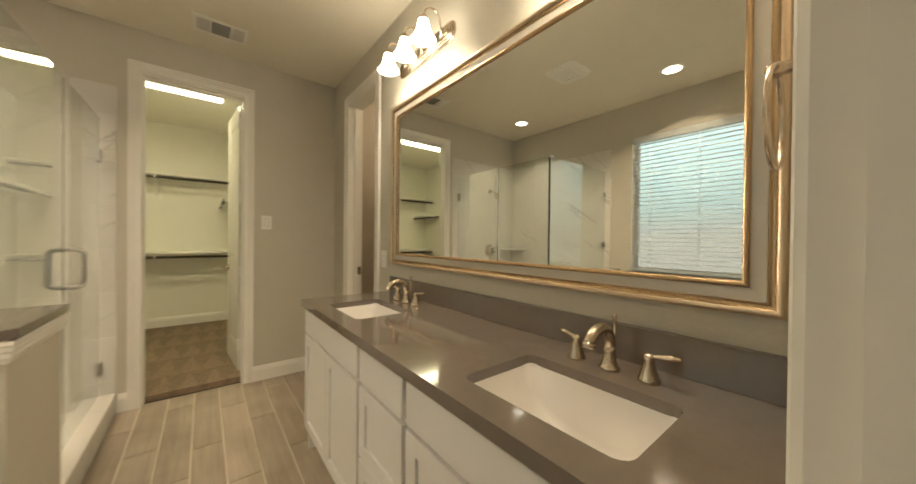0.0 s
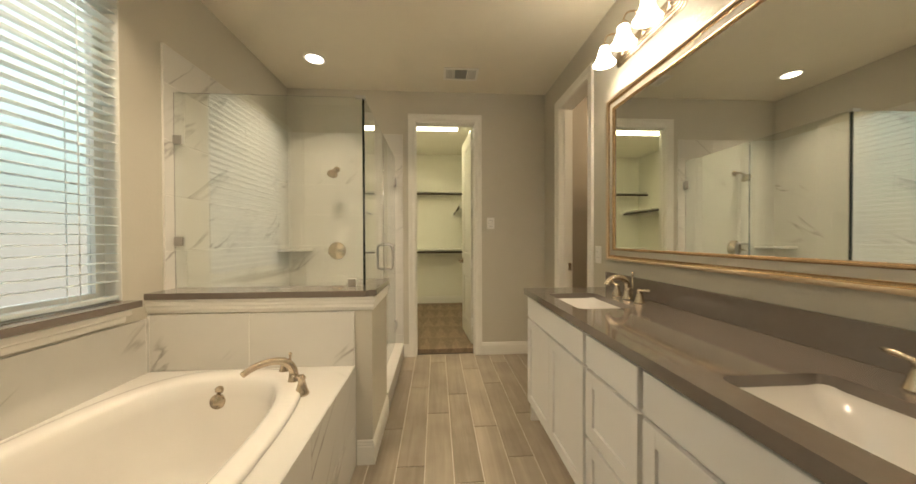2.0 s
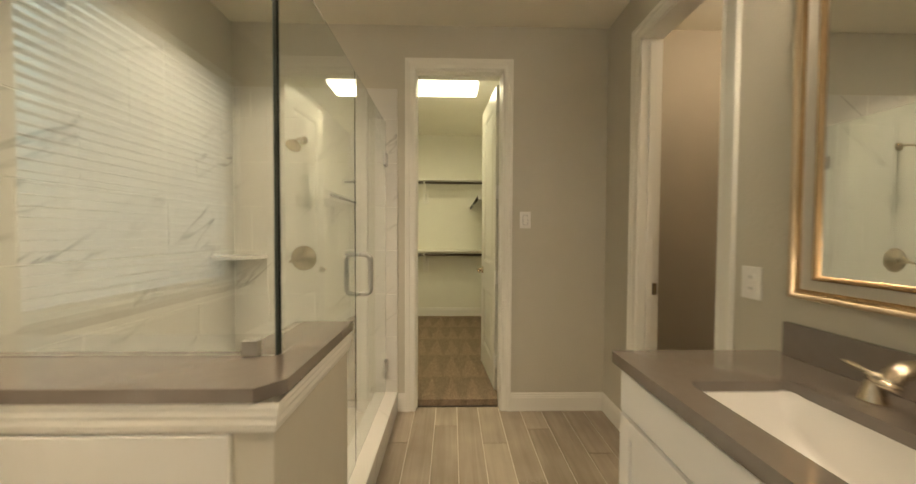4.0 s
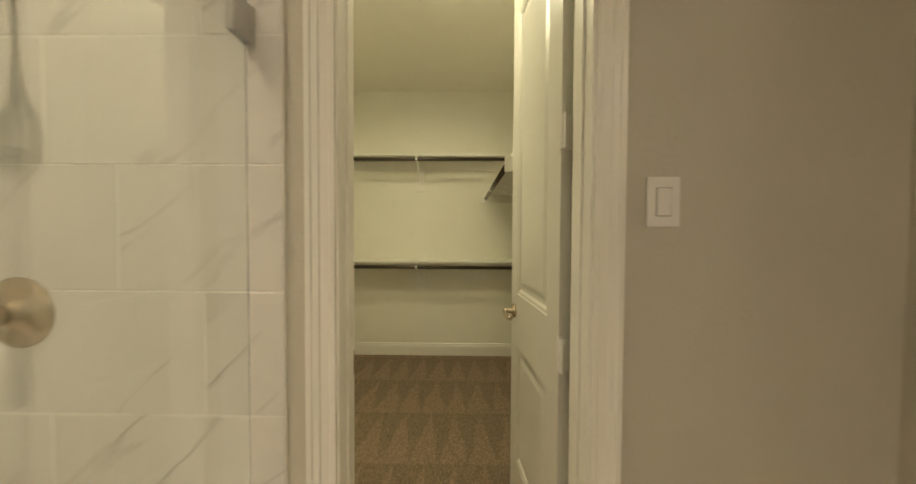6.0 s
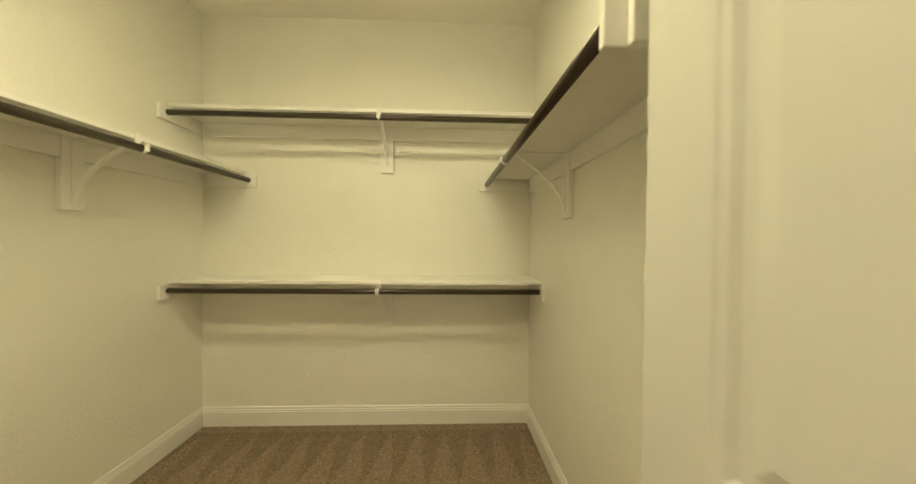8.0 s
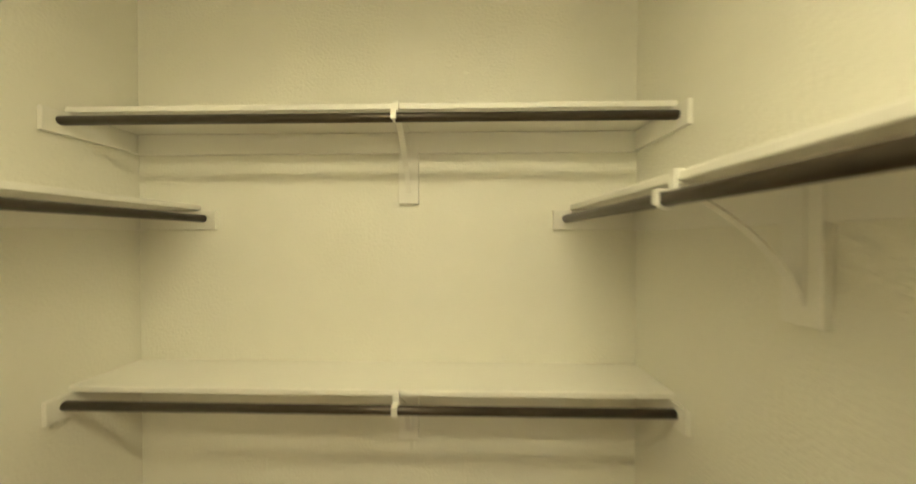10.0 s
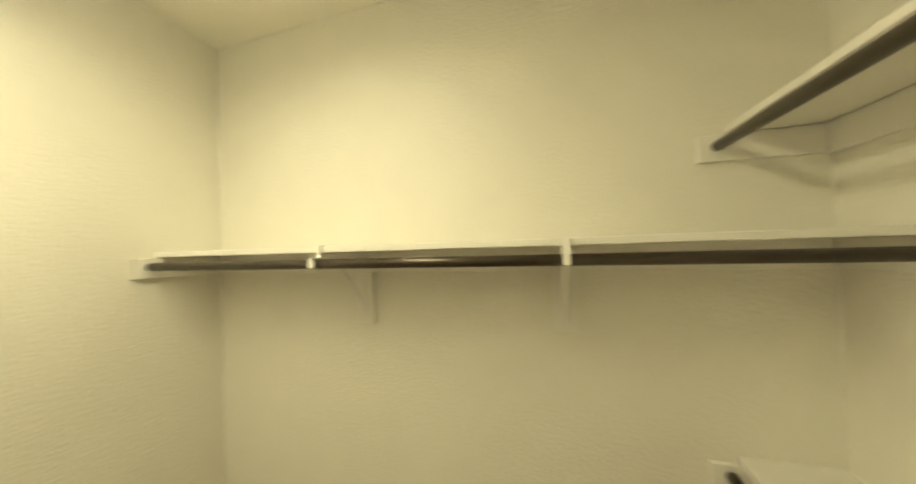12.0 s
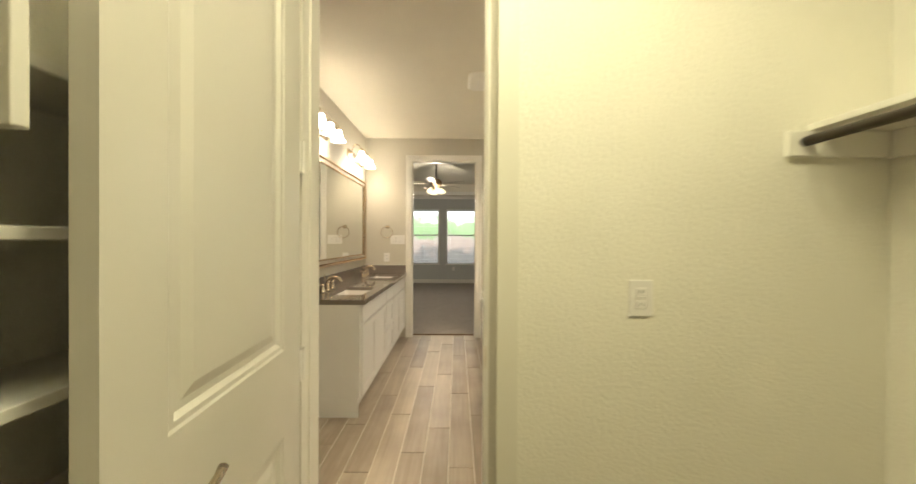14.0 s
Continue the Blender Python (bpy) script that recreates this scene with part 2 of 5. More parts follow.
structure("wall_bedroom_north", boxes((-3.4, XW - T, YS - T, YS, FZ, 3.0), (XE + T, 3.2, YS - T, YS, FZ, 3.0)), BEDWALL, "grey painted bedroom wall beside the bathroom", "wall")
structure("ceiling_bedroom", boxes((-3.4, 3.2, BY, -8.3, 2.70, 3.06), (-3.4, 3.2, -4.1, YS - T, 2.70, 3.06), (-3.4, -2.7, -8.3, -4.1, 2.70, 3.06), (2.5, 3.2, -8.3, -4.1, 2.70, 3.06), (-2.7, 2.5, -8.3, -4.1, 2.98, 3.06)), CEIL, "white tray ceiling of the bedroom", "ceiling")

# ---- shape helpers ----


def sweep(bm, pts, radii, segs=12, cap=True):
    pts = [Vector(p) for p in pts]
    if not isinstance(radii, (list, tuple)):
        radii = [radii] * len(pts)
    rings = []
    up = Vector((0.13, 0.31, 0.94)).normalized()
    for i, p in enumerate(pts):
        a, b = pts[max(i - 1, 0)], pts[min(i + 1, len(pts) - 1)]
        d = (b - a).normalized()
        u = d.cross(up)
        if u.length < 1e-3:
            u = d.cross(Vector((1, 0, 0)))
        u.normalize()
        v = d.cross(u).normalized()
        rings.append([bm.verts.new(p + (u * math.cos(2 * math.pi * k / segs) + v * math.sin(2 * math.pi * k / segs)) * radii[i]) for k in range(segs)])
    for r0, r1 in zip(rings, rings[1:]):
        for k in range(segs):
            bm.faces.new((r0[k], r0[(k + 1) % segs], r1[(k + 1) % segs], r1[k]))
    if cap:
        bm.faces.new(rings[0])
        bm.faces.new(rings[-1])
    return bm


def lathe(bm, profile, segs=24, axis="z", at=(0, 0, 0)):
    rings = []
    for r, h in profile:
        ring = []
        for k in range(segs):
            c, s = math.cos(2 * math.pi * k / segs) * max(r, 1e-4), math.sin(2 * math.pi * k / segs) * max(r, 1e-4)
            p = {"z": (c, s, h), "x": (h, c, s), "y": (c, h, s)}[axis]
            ring.append(bm.verts.new((p[0] + at[0], p[1] + at[1], p[2] + at[2])))
        rings.append(ring)
    for r0, r1 in zip(rings, rings[1:]):
        for k in range(segs):
            bm.faces.new((r0[k], r0[(k + 1) % segs], r1[(k + 1) % segs], r1[k]))
    bm.faces.new(rings[0])
    bm.faces.new(rings[-1])
    return bm


def arc(p0, p1, p2, n=10):
    """Points of a quadratic curve."""
    p0, p1, p2 = Vector(p0), Vector(p1), Vector(p2)
    return [p0 * (1 - t) ** 2 + p1 * 2 * t * (1 - t) + p2 * t * t for t in [i / n for i in range(n + 1)]]


def rrect(x0, x1, y0, y1, r, n=5):
    """Points round a rectangle with rounded corners."""
    out = []
    for cx, cy, a0 in ((x1 - r, y1 - r, 0), (x0 + r, y1 - r, 90), (x0 + r, y0 + r, 180), (x1 - r, y0 + r, 270)):
        for i in range(n + 1):
            a = radians(a0 + 90 * i / n)
            out.append((cx + r * math.cos(a), cy + r * math.sin(a)))
    return out


def loft(bm, loops, close_end=True):
    rings = [[bm.verts.new(p) for p in lp] for lp in loops]
    n = len(rings[0])
    for r0, r1 in zip(rings, rings[1:]):
        for k in range(n):
            bm.faces.new((r0[k], r0[(k + 1) % n], r1[(k + 1) % n], r1[k]))
    if close_end:
        bm.faces.new(rings[-1])
    return bm


def slab_with_holes(outer, holes, z0, z1):
    bm = bmesh.new()
    edges = []
    for lp in (outer, *holes):
        vs = [bm.verts.new((x, y, z1)) for x, y in lp]
        edges += [bm.edges.new((vs[i], vs[(i + 1) % len(vs)])) for i in range(len(vs))]
    bmesh.ops.triangle_fill(bm, edges=edges, use_beauty=True)
    res = bmesh.ops.extrude_face_region(bm, geom=list(bm.faces))
    bmesh.ops.translate(bm, verts=[v for v in res["geom"] if isinstance(v, bmesh.types.BMVert)], vec=(0, 0, z0 - z1))
    return bm


def mitred(rect, profile, plane):
    """A moulding swept round a rectangle. rect: a0, a1, b0, b1; profile: (inward, out) points; plane maps (a, b, out) to a place."""
    a0, a1, b0, b1 = rect
    bm = bmesh.new()
    cols = []
    for sa, sb in ((a0, b0), (a1, b0), (a1, b1), (a0, b1)):
        ia = 1 if sa == a0 else -1
        ib = 1 if sb == b0 else -1
        cols.append([bm.verts.new(plane(sa + ia * u, sb + ib * u, h)) for u, h in profile])
    for i in range(4):
        c0, c1 = cols[i], cols[(i + 1) % 4]
        for j in range(len(profile) - 1):
            bm.faces.new((c0[j], c1[j], c1[j + 1], c0[j + 1]))
    return bm


# ---- patterned materials ----


def marble(name, base, vein, rough=0.2, scale=1.4):
    m = bpy.data.materials.new(name)
    m.use_nodes = True
    nt = m.node_tree
    b = nt.nodes["Principled BSDF"]
    b.inputs["Roughness"].default_value = rough
    g = nt.nodes.new("ShaderNodeNewGeometry")
    oi = nt.nodes.new("ShaderNodeObjectInfo")
    off = nt.nodes.new("ShaderNodeVectorMath")
    off.operation = "MULTIPLY"
    off.inputs[1].default_value = (7.0, 5.0, 9.0)
    cmb = nt.nodes.new("ShaderNodeCombineXYZ")
    for k in range(3):
        nt.links.new(oi.outputs["Random"], cmb.inputs[k])
    nt.links.new(cmb.outputs[0], off.inputs[0])
    add = nt.nodes.new("ShaderNodeVectorMath")
    nt.links.new(g.outputs["Position"], add.inputs[0])
    nt.links.new(off.outputs[0], add.inputs[1])
    across = nt.nodes.new("ShaderNodeVectorMath")
    across.operation = "DOT_PRODUCT"
    across.inputs[1].default_value = (-1.5, -1.5, 1.9)
    along = nt.nodes.new("ShaderNodeVectorMath")
    along.operation = "DOT_PRODUCT"
    along.inputs[1].default_value = (0.34, 0.34, 0.30)
    mp = nt.nodes.new("ShaderNodeCombineXYZ")
    for node, slot in ((across, 0), (along, 1)):
        nt.links.new(add.outputs[0], node.inputs[0])
        nt.links.new(node.outputs["Value"], mp.inputs[slot])
    nt.links.new(oi.outputs["Random"], mp.inputs[2])
    n = nt.nodes.new("ShaderNodeTexNoise")
    n.inputs["Scale"].default_value = scale
    n.inputs["Detail"].default_value = 7
    n.inputs["Distortion"].default_value = 0.25
    nt.links.new(mp.outputs[0], n.inputs["Vector"])
    sub = nt.nodes.new("ShaderNodeMath")
    sub.operation = "SUBTRACT"
    sub.inputs[1].default_value = 0.5
    nt.links.new(n.outputs["Fac"], sub.inputs[0])
    ab = nt.nodes.new("ShaderNodeMath")
    ab.operation = "ABSOLUTE"
    nt.links.new(sub.outputs[0], ab.inputs[0])
    cr = nt.nodes.new("ShaderNodeValToRGB")
    cr.color_ramp.elements[0].position, cr.color_ramp.elements[0].color = 0.0, (1, 1, 1, 1)
    cr.color_ramp.elements[1].position, cr.color_ramp.elements[1].color = 0.016, (0, 0, 0, 1)
    nt.links.new(ab.outputs[0], cr.inputs[0])
    msk = nt.nodes.new("ShaderNodeTexNoise")
    msk.inputs["Scale"].default_value = 2.2
    nt.links.new(add.outputs[0], msk.inputs["Vector"])
    mr = nt.nodes.new("ShaderNodeMapRange")
    mr.inputs["From Min"].default_value, mr.inputs["From Max"].default_value = 0.46, 0.70
    nt.links.new(msk.outputs["Fac"], mr.inputs["Value"])
    mul = nt.nodes.new("ShaderNodeMath")
    mul.operation = "MULTIPLY"
    nt.links.new(cr.outputs[0], mul.inputs[0])
    nt.links.new(mr.outputs[0], mul.inputs[1])
    cloud = nt.nodes.new("ShaderNodeTexNoise")
    cloud.inputs["Scale"].default_value = 3.0
    cloud.inputs["Detail"].default_value = 5
    nt.links.new(add.outputs[0], cloud.inputs["Vector"])
    c1 = nt.nodes.new("ShaderNodeMix")
    c1.data_type = "RGBA"
    c1.inputs["A"].default_value = (*[c * 0.90 for c in base], 1)
    c1.inputs["B"].default_value = (*base, 1)
    nt.links.new(cloud.outputs["Fac"], c1.inputs["Factor"])
    c2 = nt.nodes.new("ShaderNodeMix")
    c2.data_type = "RGBA"
    c2.inputs["B"].default_value = (*vein, 1)
    nt.links.new(c1.outputs["Result"], c2.inputs["A"])
    nt.links.new(mul.outputs[0], c2.inputs["Factor"])
    nt.links.new(c2.outputs["Result"], b.inputs["Base Color"])
    return m


def plank(name, a, bcol):
    m = bpy.data.materials.new(name)
    m.use_nodes = True
    nt = m.node_tree
    b = nt.nodes["Principled BSDF"]
    g = nt.nodes.new("ShaderNodeNewGeometry")
    oi = nt.nodes.new("ShaderNodeObjectInfo")
    cmb = nt.nodes.new("ShaderNodeCombineXYZ")
    nt.links.new(oi.outputs["Random"], cmb.inputs[1])
    nt.links.new(oi.outputs["Random"], cmb.inputs[0])
    sc = nt.nodes.new("ShaderNodeVectorMath")
    sc.operation = "SCALE"
    sc.inputs["Scale"].default_value = 11.0
    nt.links.new(cmb.outputs[0], sc.inputs[0])
    add = nt.nodes.new("ShaderNodeVectorMath")
    nt.links.new(g.outputs["Position"], add.inputs[0])
    nt.links.new(sc.outputs[0], add.inputs[1])
    mp = nt.nodes.new("ShaderNodeMapping")
    mp.inputs["Scale"].default_value = (26.0, 1.6, 1.0)
    nt.links.new(add.outputs[0], mp.inputs["Vector"])
    n = nt.nodes.new("ShaderNodeTexNoise")
    n.inputs["Scale"].default_value = 1.0
    n.inputs["Detail"].default_value = 6
    n.inputs["Distortion"].default_value = 0.9
    nt.links.new(mp.outputs[0], n.inputs["Vector"])
    n2 = nt.nodes.new("ShaderNodeTexNoise")
    n2.inputs["Scale"].default_value = 3.5
    n2.inputs["Detail"].default_value = 4
    nt.links.new(add.outputs[0], n2.inputs["Vector"])
    mixf = nt.nodes.new("ShaderNodeMath")
    mixf.operation = "MULTIPLY_ADD"
    mixf.inputs[1].default_value = 0.55
    nt.links.new(n.outputs["Fac"], mixf.inputs[0])
    half = nt.nodes.new("ShaderNodeMath")
    half.operation = "MULTIPLY_ADD"
    half.inputs[1].default_value, half.inputs[2].default_value = 0.55, -0.10
    nt.links.new(n2.outputs["Fac"], half.inputs[0])
    nt.links.new(half.outputs[0], mixf.inputs[2])
    vr = nt.nodes.new("ShaderNodeMath")
    vr.operation = "MULTIPLY_ADD"
    vr.inputs[1].default_value = 0.30
    nt.links.new(oi.outputs["Random"], vr.inputs[0])
    sb = nt.nodes.new("ShaderNodeMath")
    sb.operation = "SUBTRACT"
    sb.inputs[1].default_value = 0.15
    nt.links.new(mixf.outputs[0], sb.inputs[0])
    nt.links.new(sb.outputs[0], vr.inputs[2])
    cr = nt.nodes.new("ShaderNodeValToRGB")
    cr.color_ramp.elements[0].position, cr.color_ramp.elements[0].color = 0.25, (*a, 1)
    cr.color_ramp.elements[1].position, cr.color_ramp.elements[1].color = 0.78, (*bcol, 1)
    nt.links.new(vr.outputs[0], cr.inputs[0])
    nt.links.new(cr.outputs[0], b.inputs["Base Color"])
    rr = nt.nodes.new("ShaderNodeMapRange")
    rr.inputs["To Min"].default_value, rr.inputs["To Max"].default_value = 0.30, 0.48
    nt.links.new(n.outputs["Fac"], rr.inputs["Value"])
    nt.links.new(rr.outputs[0], b.inputs["Roughness"])
    bp = nt.nodes.new("ShaderNodeBump")
    bp.inputs["Strength"].default_value, bp.inputs["Distance"].default_value = 0.15, 0.002
    nt.links.new(n.outputs["Fac"], bp.inputs["Height"])
    nt.links.new(bp.outputs["Normal"], b.inputs["Normal"])
    return m


def glass(name, tint=(0.90, 0.945, 0.915), rough=0.0, ior=1.58):
    m = bpy.data.materials.new(name)
    m.use_nodes = True
    b = m.node_tree.nodes["Principled BSDF"]
    b.inputs["Base Color"].default_value = (*tint, 1)
    b.inputs["Roughness"].default_value = rough
    b.inputs["Transmission Weight"].default_value = 1.0
    b.inputs["IOR"].default_value = ior
    return m


MARBLE = marble("white_marble_look_tile", (0.72, 0.70, 0.65), (0.31, 0.29, 0.26))
PLANK = plank("grey_brown_wood_look_tile", (0.26, 0.212, 0.16), (0.50, 0.425, 0.335))
TGROUT = mat("pale_tile_grout", (0.84, 0.82, 0.76), 0.9, var=0.04)
GLASS = glass("clear_shower_glass", ior=1.85)
EDGEG = mat("dark_glass_edge", (0.03, 0.04, 0.035), 0.15, var=0.05)
PANELGLOW = glow("closet_light_panel", (1.0, 0.92, 0.64), 3.6)
CANGLOW = glow("can_light_lens", (1.0, 0.90, 0.72), 5.0)
SHADEGLOW = glow("lit_white_glass_shade", (1.0, 0.87, 0.66), 12.5)
FANGLOW = glow("lit_amber_fan_shade", (1.0, 0.78, 0.42), 1.2)
DARK = mat("dark_void", (0.02, 0.02, 0.02), 0.8, var=0.05)
GREYVENTGAP = mat("grey_vent_louver", (0.30, 0.29, 0.27), 0.5, var=0.05)

CCASE = mat("cream_white_casing_paint", (0.76, 0.74, 0.64), 0.4, var=0.012)

# ---- trim ----
CASING = ((0, 0.0), (0, 0.020), (0.014, 0.020), (0.018, 0.016), (0.034, 0.015), (0.038, 0.0115), (0.060, 0.0105), (0.064, 0.0120), (0.077, 0.0120), (0.080, 0.0))


def casing(name, a0, a1, top, plane, label, w=0.073, lap=0.007):
    """Casing on three sides of an opening a0..a1, set 5 mm back from the jamb face."""
    bm = bmesh.new()
    k = (w + lap) / 0.08
    path = ((a0 - w, FZ), (a0 - w, top + w), (a1 + w, top + w), (a1 + w, FZ))
    cols = []
    for i, (a, b) in enumerate(path):
        ia = 1 if i < 2 else -1
        ib = 0 if i in (0, 3) else -1
        cols.append([bm.verts.new(plane(a + ia * u * k, b + ib * u * k, h)) for u, h in CASING])
    for c0, c1 in zip(cols, cols[1:]):
        for j in range(len(CASING) - 1):
            bm.faces.new((c0[j], c1[j], c1[j + 1], c0[j + 1]))
    bm.faces.new(cols[0])
    bm.faces.new(cols[-1])
    return structure(name, bm, TRIM, label, "door casing")


casing("trim_closet_door_casing", JL, JR, DH, lambda a, b, h: (a, -h, b), "white painted stepped casing of the closet door", 0.072, 0.001)
structure("trim_closet_door_casing_inside", boxes((JL - 0.095, JL - 0.026, T + 0.004, T + 0.012, 0, DH + 0.085), (JR + 0.002, JR + 0.08, T + 0.004, T + 0.015, 0, DH + 0.085), (JL - 0.026, JR + 0.002, T + 0.004, T + 0.015, DH + 0.005, DH + 0.085)), CCASE, "flat cream-white casing on the closet side", "door casing")
casing("trim_bedroom_door_casing", BJ0, BJ1, DH, lambda a, b, h: (a, YS + h, b), "white painted stepped casing of the bedroom door")
casing("trim_bedroom_door_casing_outside", BJ0, BJ1, DH, lambda a, b, h: (a, YS - T - h, b), "white painted stepped casing on the bedroom side")
casing("trim_toilet_door_casing", TD0, TD1, DH, lambda a, b, h: (XE - h, a, b), "white painted stepped casing of the toilet room door")


def jamb(name, x0, x1, y0, y1, along, label, th=0.012, st=0.022, at=0.045, left=0.0):
    s = 0.004
    if along == "x":
        dims = ((x0 - 0.002, x0 + th, y0 - s, y1 + s - left, FZ, DH), (x1 - th, x1 + 0.002, y0 - s, y1 + s, FZ, DH), (x0, x1, y0 - s, y1 + s, DH - 0.012, DH + 0.002),
                (x0 + th, x0 + st, y0 + at, y0 + at + 0.035, FZ, DH - 0.012), (x1 - st, x1 - th, y0 + at, y0 + at + 0.035, FZ, DH - 0.012), (x0 + st, x1 - st, y0 + at, y0 + at + 0.035, DH - 0.022, DH - 0.012))
    else:
        dims = ((x0 - s, x1 + s, y0 - 0.002, y0 + 0.012, FZ, DH), (x0 - s, x1 + s, y1 - 0.012, y1 + 0.002, FZ, DH), (x0 - s, x1 + s, y0, y1, DH - 0.012, DH + 0.002),
                (x0 + 0.045, x0 + 0.080, y0 + 0.012, y0 + 0.022, FZ, DH - 0.012), (x0 + 0.045, x0 + 0.080, y1 - 0.022, y1 - 0.012, FZ, DH - 0.012))
    return structure(name, boxes(*dims), TRIM, label, "door jamb")


jamb("trim_closet_jamb", JL, JR, 0, T + 0.004, "x", "white painted jamb with stop of the closet door", 0.006, 0.013, 0.045, 0.022)
jamb("trim_bedroom_jamb", BJ0, BJ1, YS - T, YS, "x", "white painted jamb of the bedroom doorway", 0.012, 0.022, 0.060)
jamb("trim_toilet_jamb", XE, XE + T, TD0, TD1, "y", "white painted jamb of the toilet room doorway")


def baseboard(name, p0, p1, nx, ny, z0=FZ, label="white stepped baseboard along the wall"):
    """From p0 to p1 on the floor; nx, ny: the way out of the wall."""
    prof = ((0, 0), (0.014, 0), (0.014, 0.098), (0.0115, 0.102), (0.0115, 0.112), (0.008, 0.116), (0.008, 0.126), (0.004, 0.132), (0, 0.132))
    bm = bmesh.new()
    rings = [[bm.verts.new((p[0] + nx * u, p[1] + ny * u, z + z0)) for u, z in prof] for p in (p0, p1)]
    for j in range(len(prof)):
        k = (j + 1) % len(prof)
        bm.faces.new((rings[0][j], rings[1][j], rings[1][k], rings[0][k]))
    bm.faces.new(rings[0])
    bm.faces.new(rings[1])
    return structure(name, bm, TRIM, label, "baseboard")


w = 0.073
baseboard("baseboard_north", (JR + w, 0), (XE, 0), 0, -1)
baseboard("baseboard_north_short", (-0.43, 0), (JL - w, 0), 0, -1)
baseboard("baseboard_east", (XE, TD1 + w), (XE, -0.014), -1, 0)
baseboard("baseboard_east_south", (XE, -1.255), (XE, TD0 - w), -1, 0)
baseboard("baseboard_closet_north", (CX0, CY1), (CX1, CY1), 0, -1, 0.0)
baseboard("baseboard_closet_west", (CX0, T + 0.004), (CX0, CY1 - 0.014), 1, 0, 0.0)
baseboard("baseboard_closet_east", (CX1, 0.78), (CX1, CY1 - 0.014), -1, 0, 0.0)
baseboard("baseboard_closet_south", (CX0 + 0.014, T + 0.004), (JL - w, T + 0.004), 0, 1, 0.0)
baseboard("baseboard_bedroom", (-3.4, BY), (3.2, BY), 0, 1)
baseboard("baseboard_toilet_room", (XE + T, 0.0), (2.75, 0.0), 0, -1)
baseboard("baseboard_toilet_room_east", (2.75, -1.5), (2.75, -0.014), -1, 0)
# Added dark line; the carpet itself meets the tile directly.
structure("carpet_threshold_trim", box(JL + 0.012, JR - 0.012, 0.048, 0.059, FZ - 0.004, FZ + 0.006, 0.002), BRONZE, "thin dark line added along the carpet edge", "threshold")
structure("bedroom_threshold_trim", box(BJ0 + 0.012, BJ1 - 0.012, YS - T - 0.012, YS - T + 0.016, FZ - 0.004, FZ + 0.014, 0.002), mat("wood_reducer", (0.20, 0.12, 0.07), 0.5), "brown reducer strip under the bedroom doorway", "threshold")

# ---- vanity ----
VX = 0.529                   # face of the doors
VY = (-1.262, -2.100, -2.465, YS)
CT0, CT1 = 0.818, 0.856      # countertop


def vanity_unit(y1, y0, drawers, label):
    ob = thing("vanity_cabinet", (0.8, (y0 + y1) / 2, 0), label, "cabinet", "vanity cabinets")
    c = Matrix.Translation((-0.8, -(y0 + y1) / 2, 0))

    def put(name, bm, parent=ob):
        bmesh.ops.transform(bm, matrix=c, verts=bm.verts)
        return part(name, bm, CABINET, parent)

    def shaker(name, a, b, z0, z1, rail=0.055):
        p = put(name, box(VX + 0.010, VX + 0.018, a + rail - 0.004, b - rail + 0.004, z0 + rail - 0.004, z1 - rail + 0.004))
        for u, v in ((a, a + rail), (b - rail, b)):
            put("stile", box(VX, VX + 0.019, u, v, z0, z1, 0.0012), p)
        for u, v in ((z0, z0 + rail), (z1 - rail, z1)):
            put("rail", box(VX + 0.0003, VX + 0.0187, a + rail, b - rail, u, v, 0.0012), p)

    put("body", boxes((VX + 0.020, XE - 0.002, y0 + 0.001, y1 - 0.001, 0.10, 0.645), (VX + 0.020, VX + 0.042, y0 + 0.001, y1 - 0.001, 0.645, CT0), (VX + 0.085, XE - 0.002, y0 + 0.001, y1 - 0.001, FZ, 0.10)))
    g = 0.012
    put("drawer_front", box(VX, VX + 0.019, y0 + g, y1 - g, 0.670, 0.802, 0.004))
    if drawers:
        for z0, z1 in ((0.387, 0.656), (0.105, 0.373)):
            shaker("drawer_front", y0 + g, y1 - g, z0, z1)
    else:
        m = (y0 + y1) / 2
        for a, b in ((y0 + g, m - 0.002), (m + 0.002, y1 - g)):
            shaker("door", a, b, 0.105, 0.656)
    return ob


vanity_unit(VY[0], VY[1], False, "white painted sink base with shaker doors and a false drawer")
vanity_unit(VY[1], VY[2], True, "white painted drawer base with shaker drawer fronts")
vanity_unit(VY[2], VY[3], False, "white painted sink base with shaker doors and a false drawer")
ep = thing("vanity_end_panel", (0.8, VY[0] + 0.01, 0), "white painted flat end panel of the vanity", "cabinet panel")
part("panel", box(VX + 0.02 - 0.8, XE - 0.802, -0.009, 0.005, 0.10, CT0, 0.001), CABINET, ep)
part("toe_board", box(VX + 0.03 - 0.8, XE - 0.802, -0.009, 0.005, FZ, 0.0995), CABINET, ep)

SINKS = (-1.690, -2.866)
SX0, SX1, SHY = 0.598, 0.886, 0.214
cx0, cy1 = 0.510, -1.246
counter = thing("vanity_countertop", (0.8, -2.2, CT1), "grey-brown polished quartz top with two sink cutouts", "countertop")


def centred(bm, ob):
    bmesh.ops.transform(bm, matrix=Matrix.Translation(ob.matrix_basis.translation).inverted(), verts=bm.verts)
    return bm


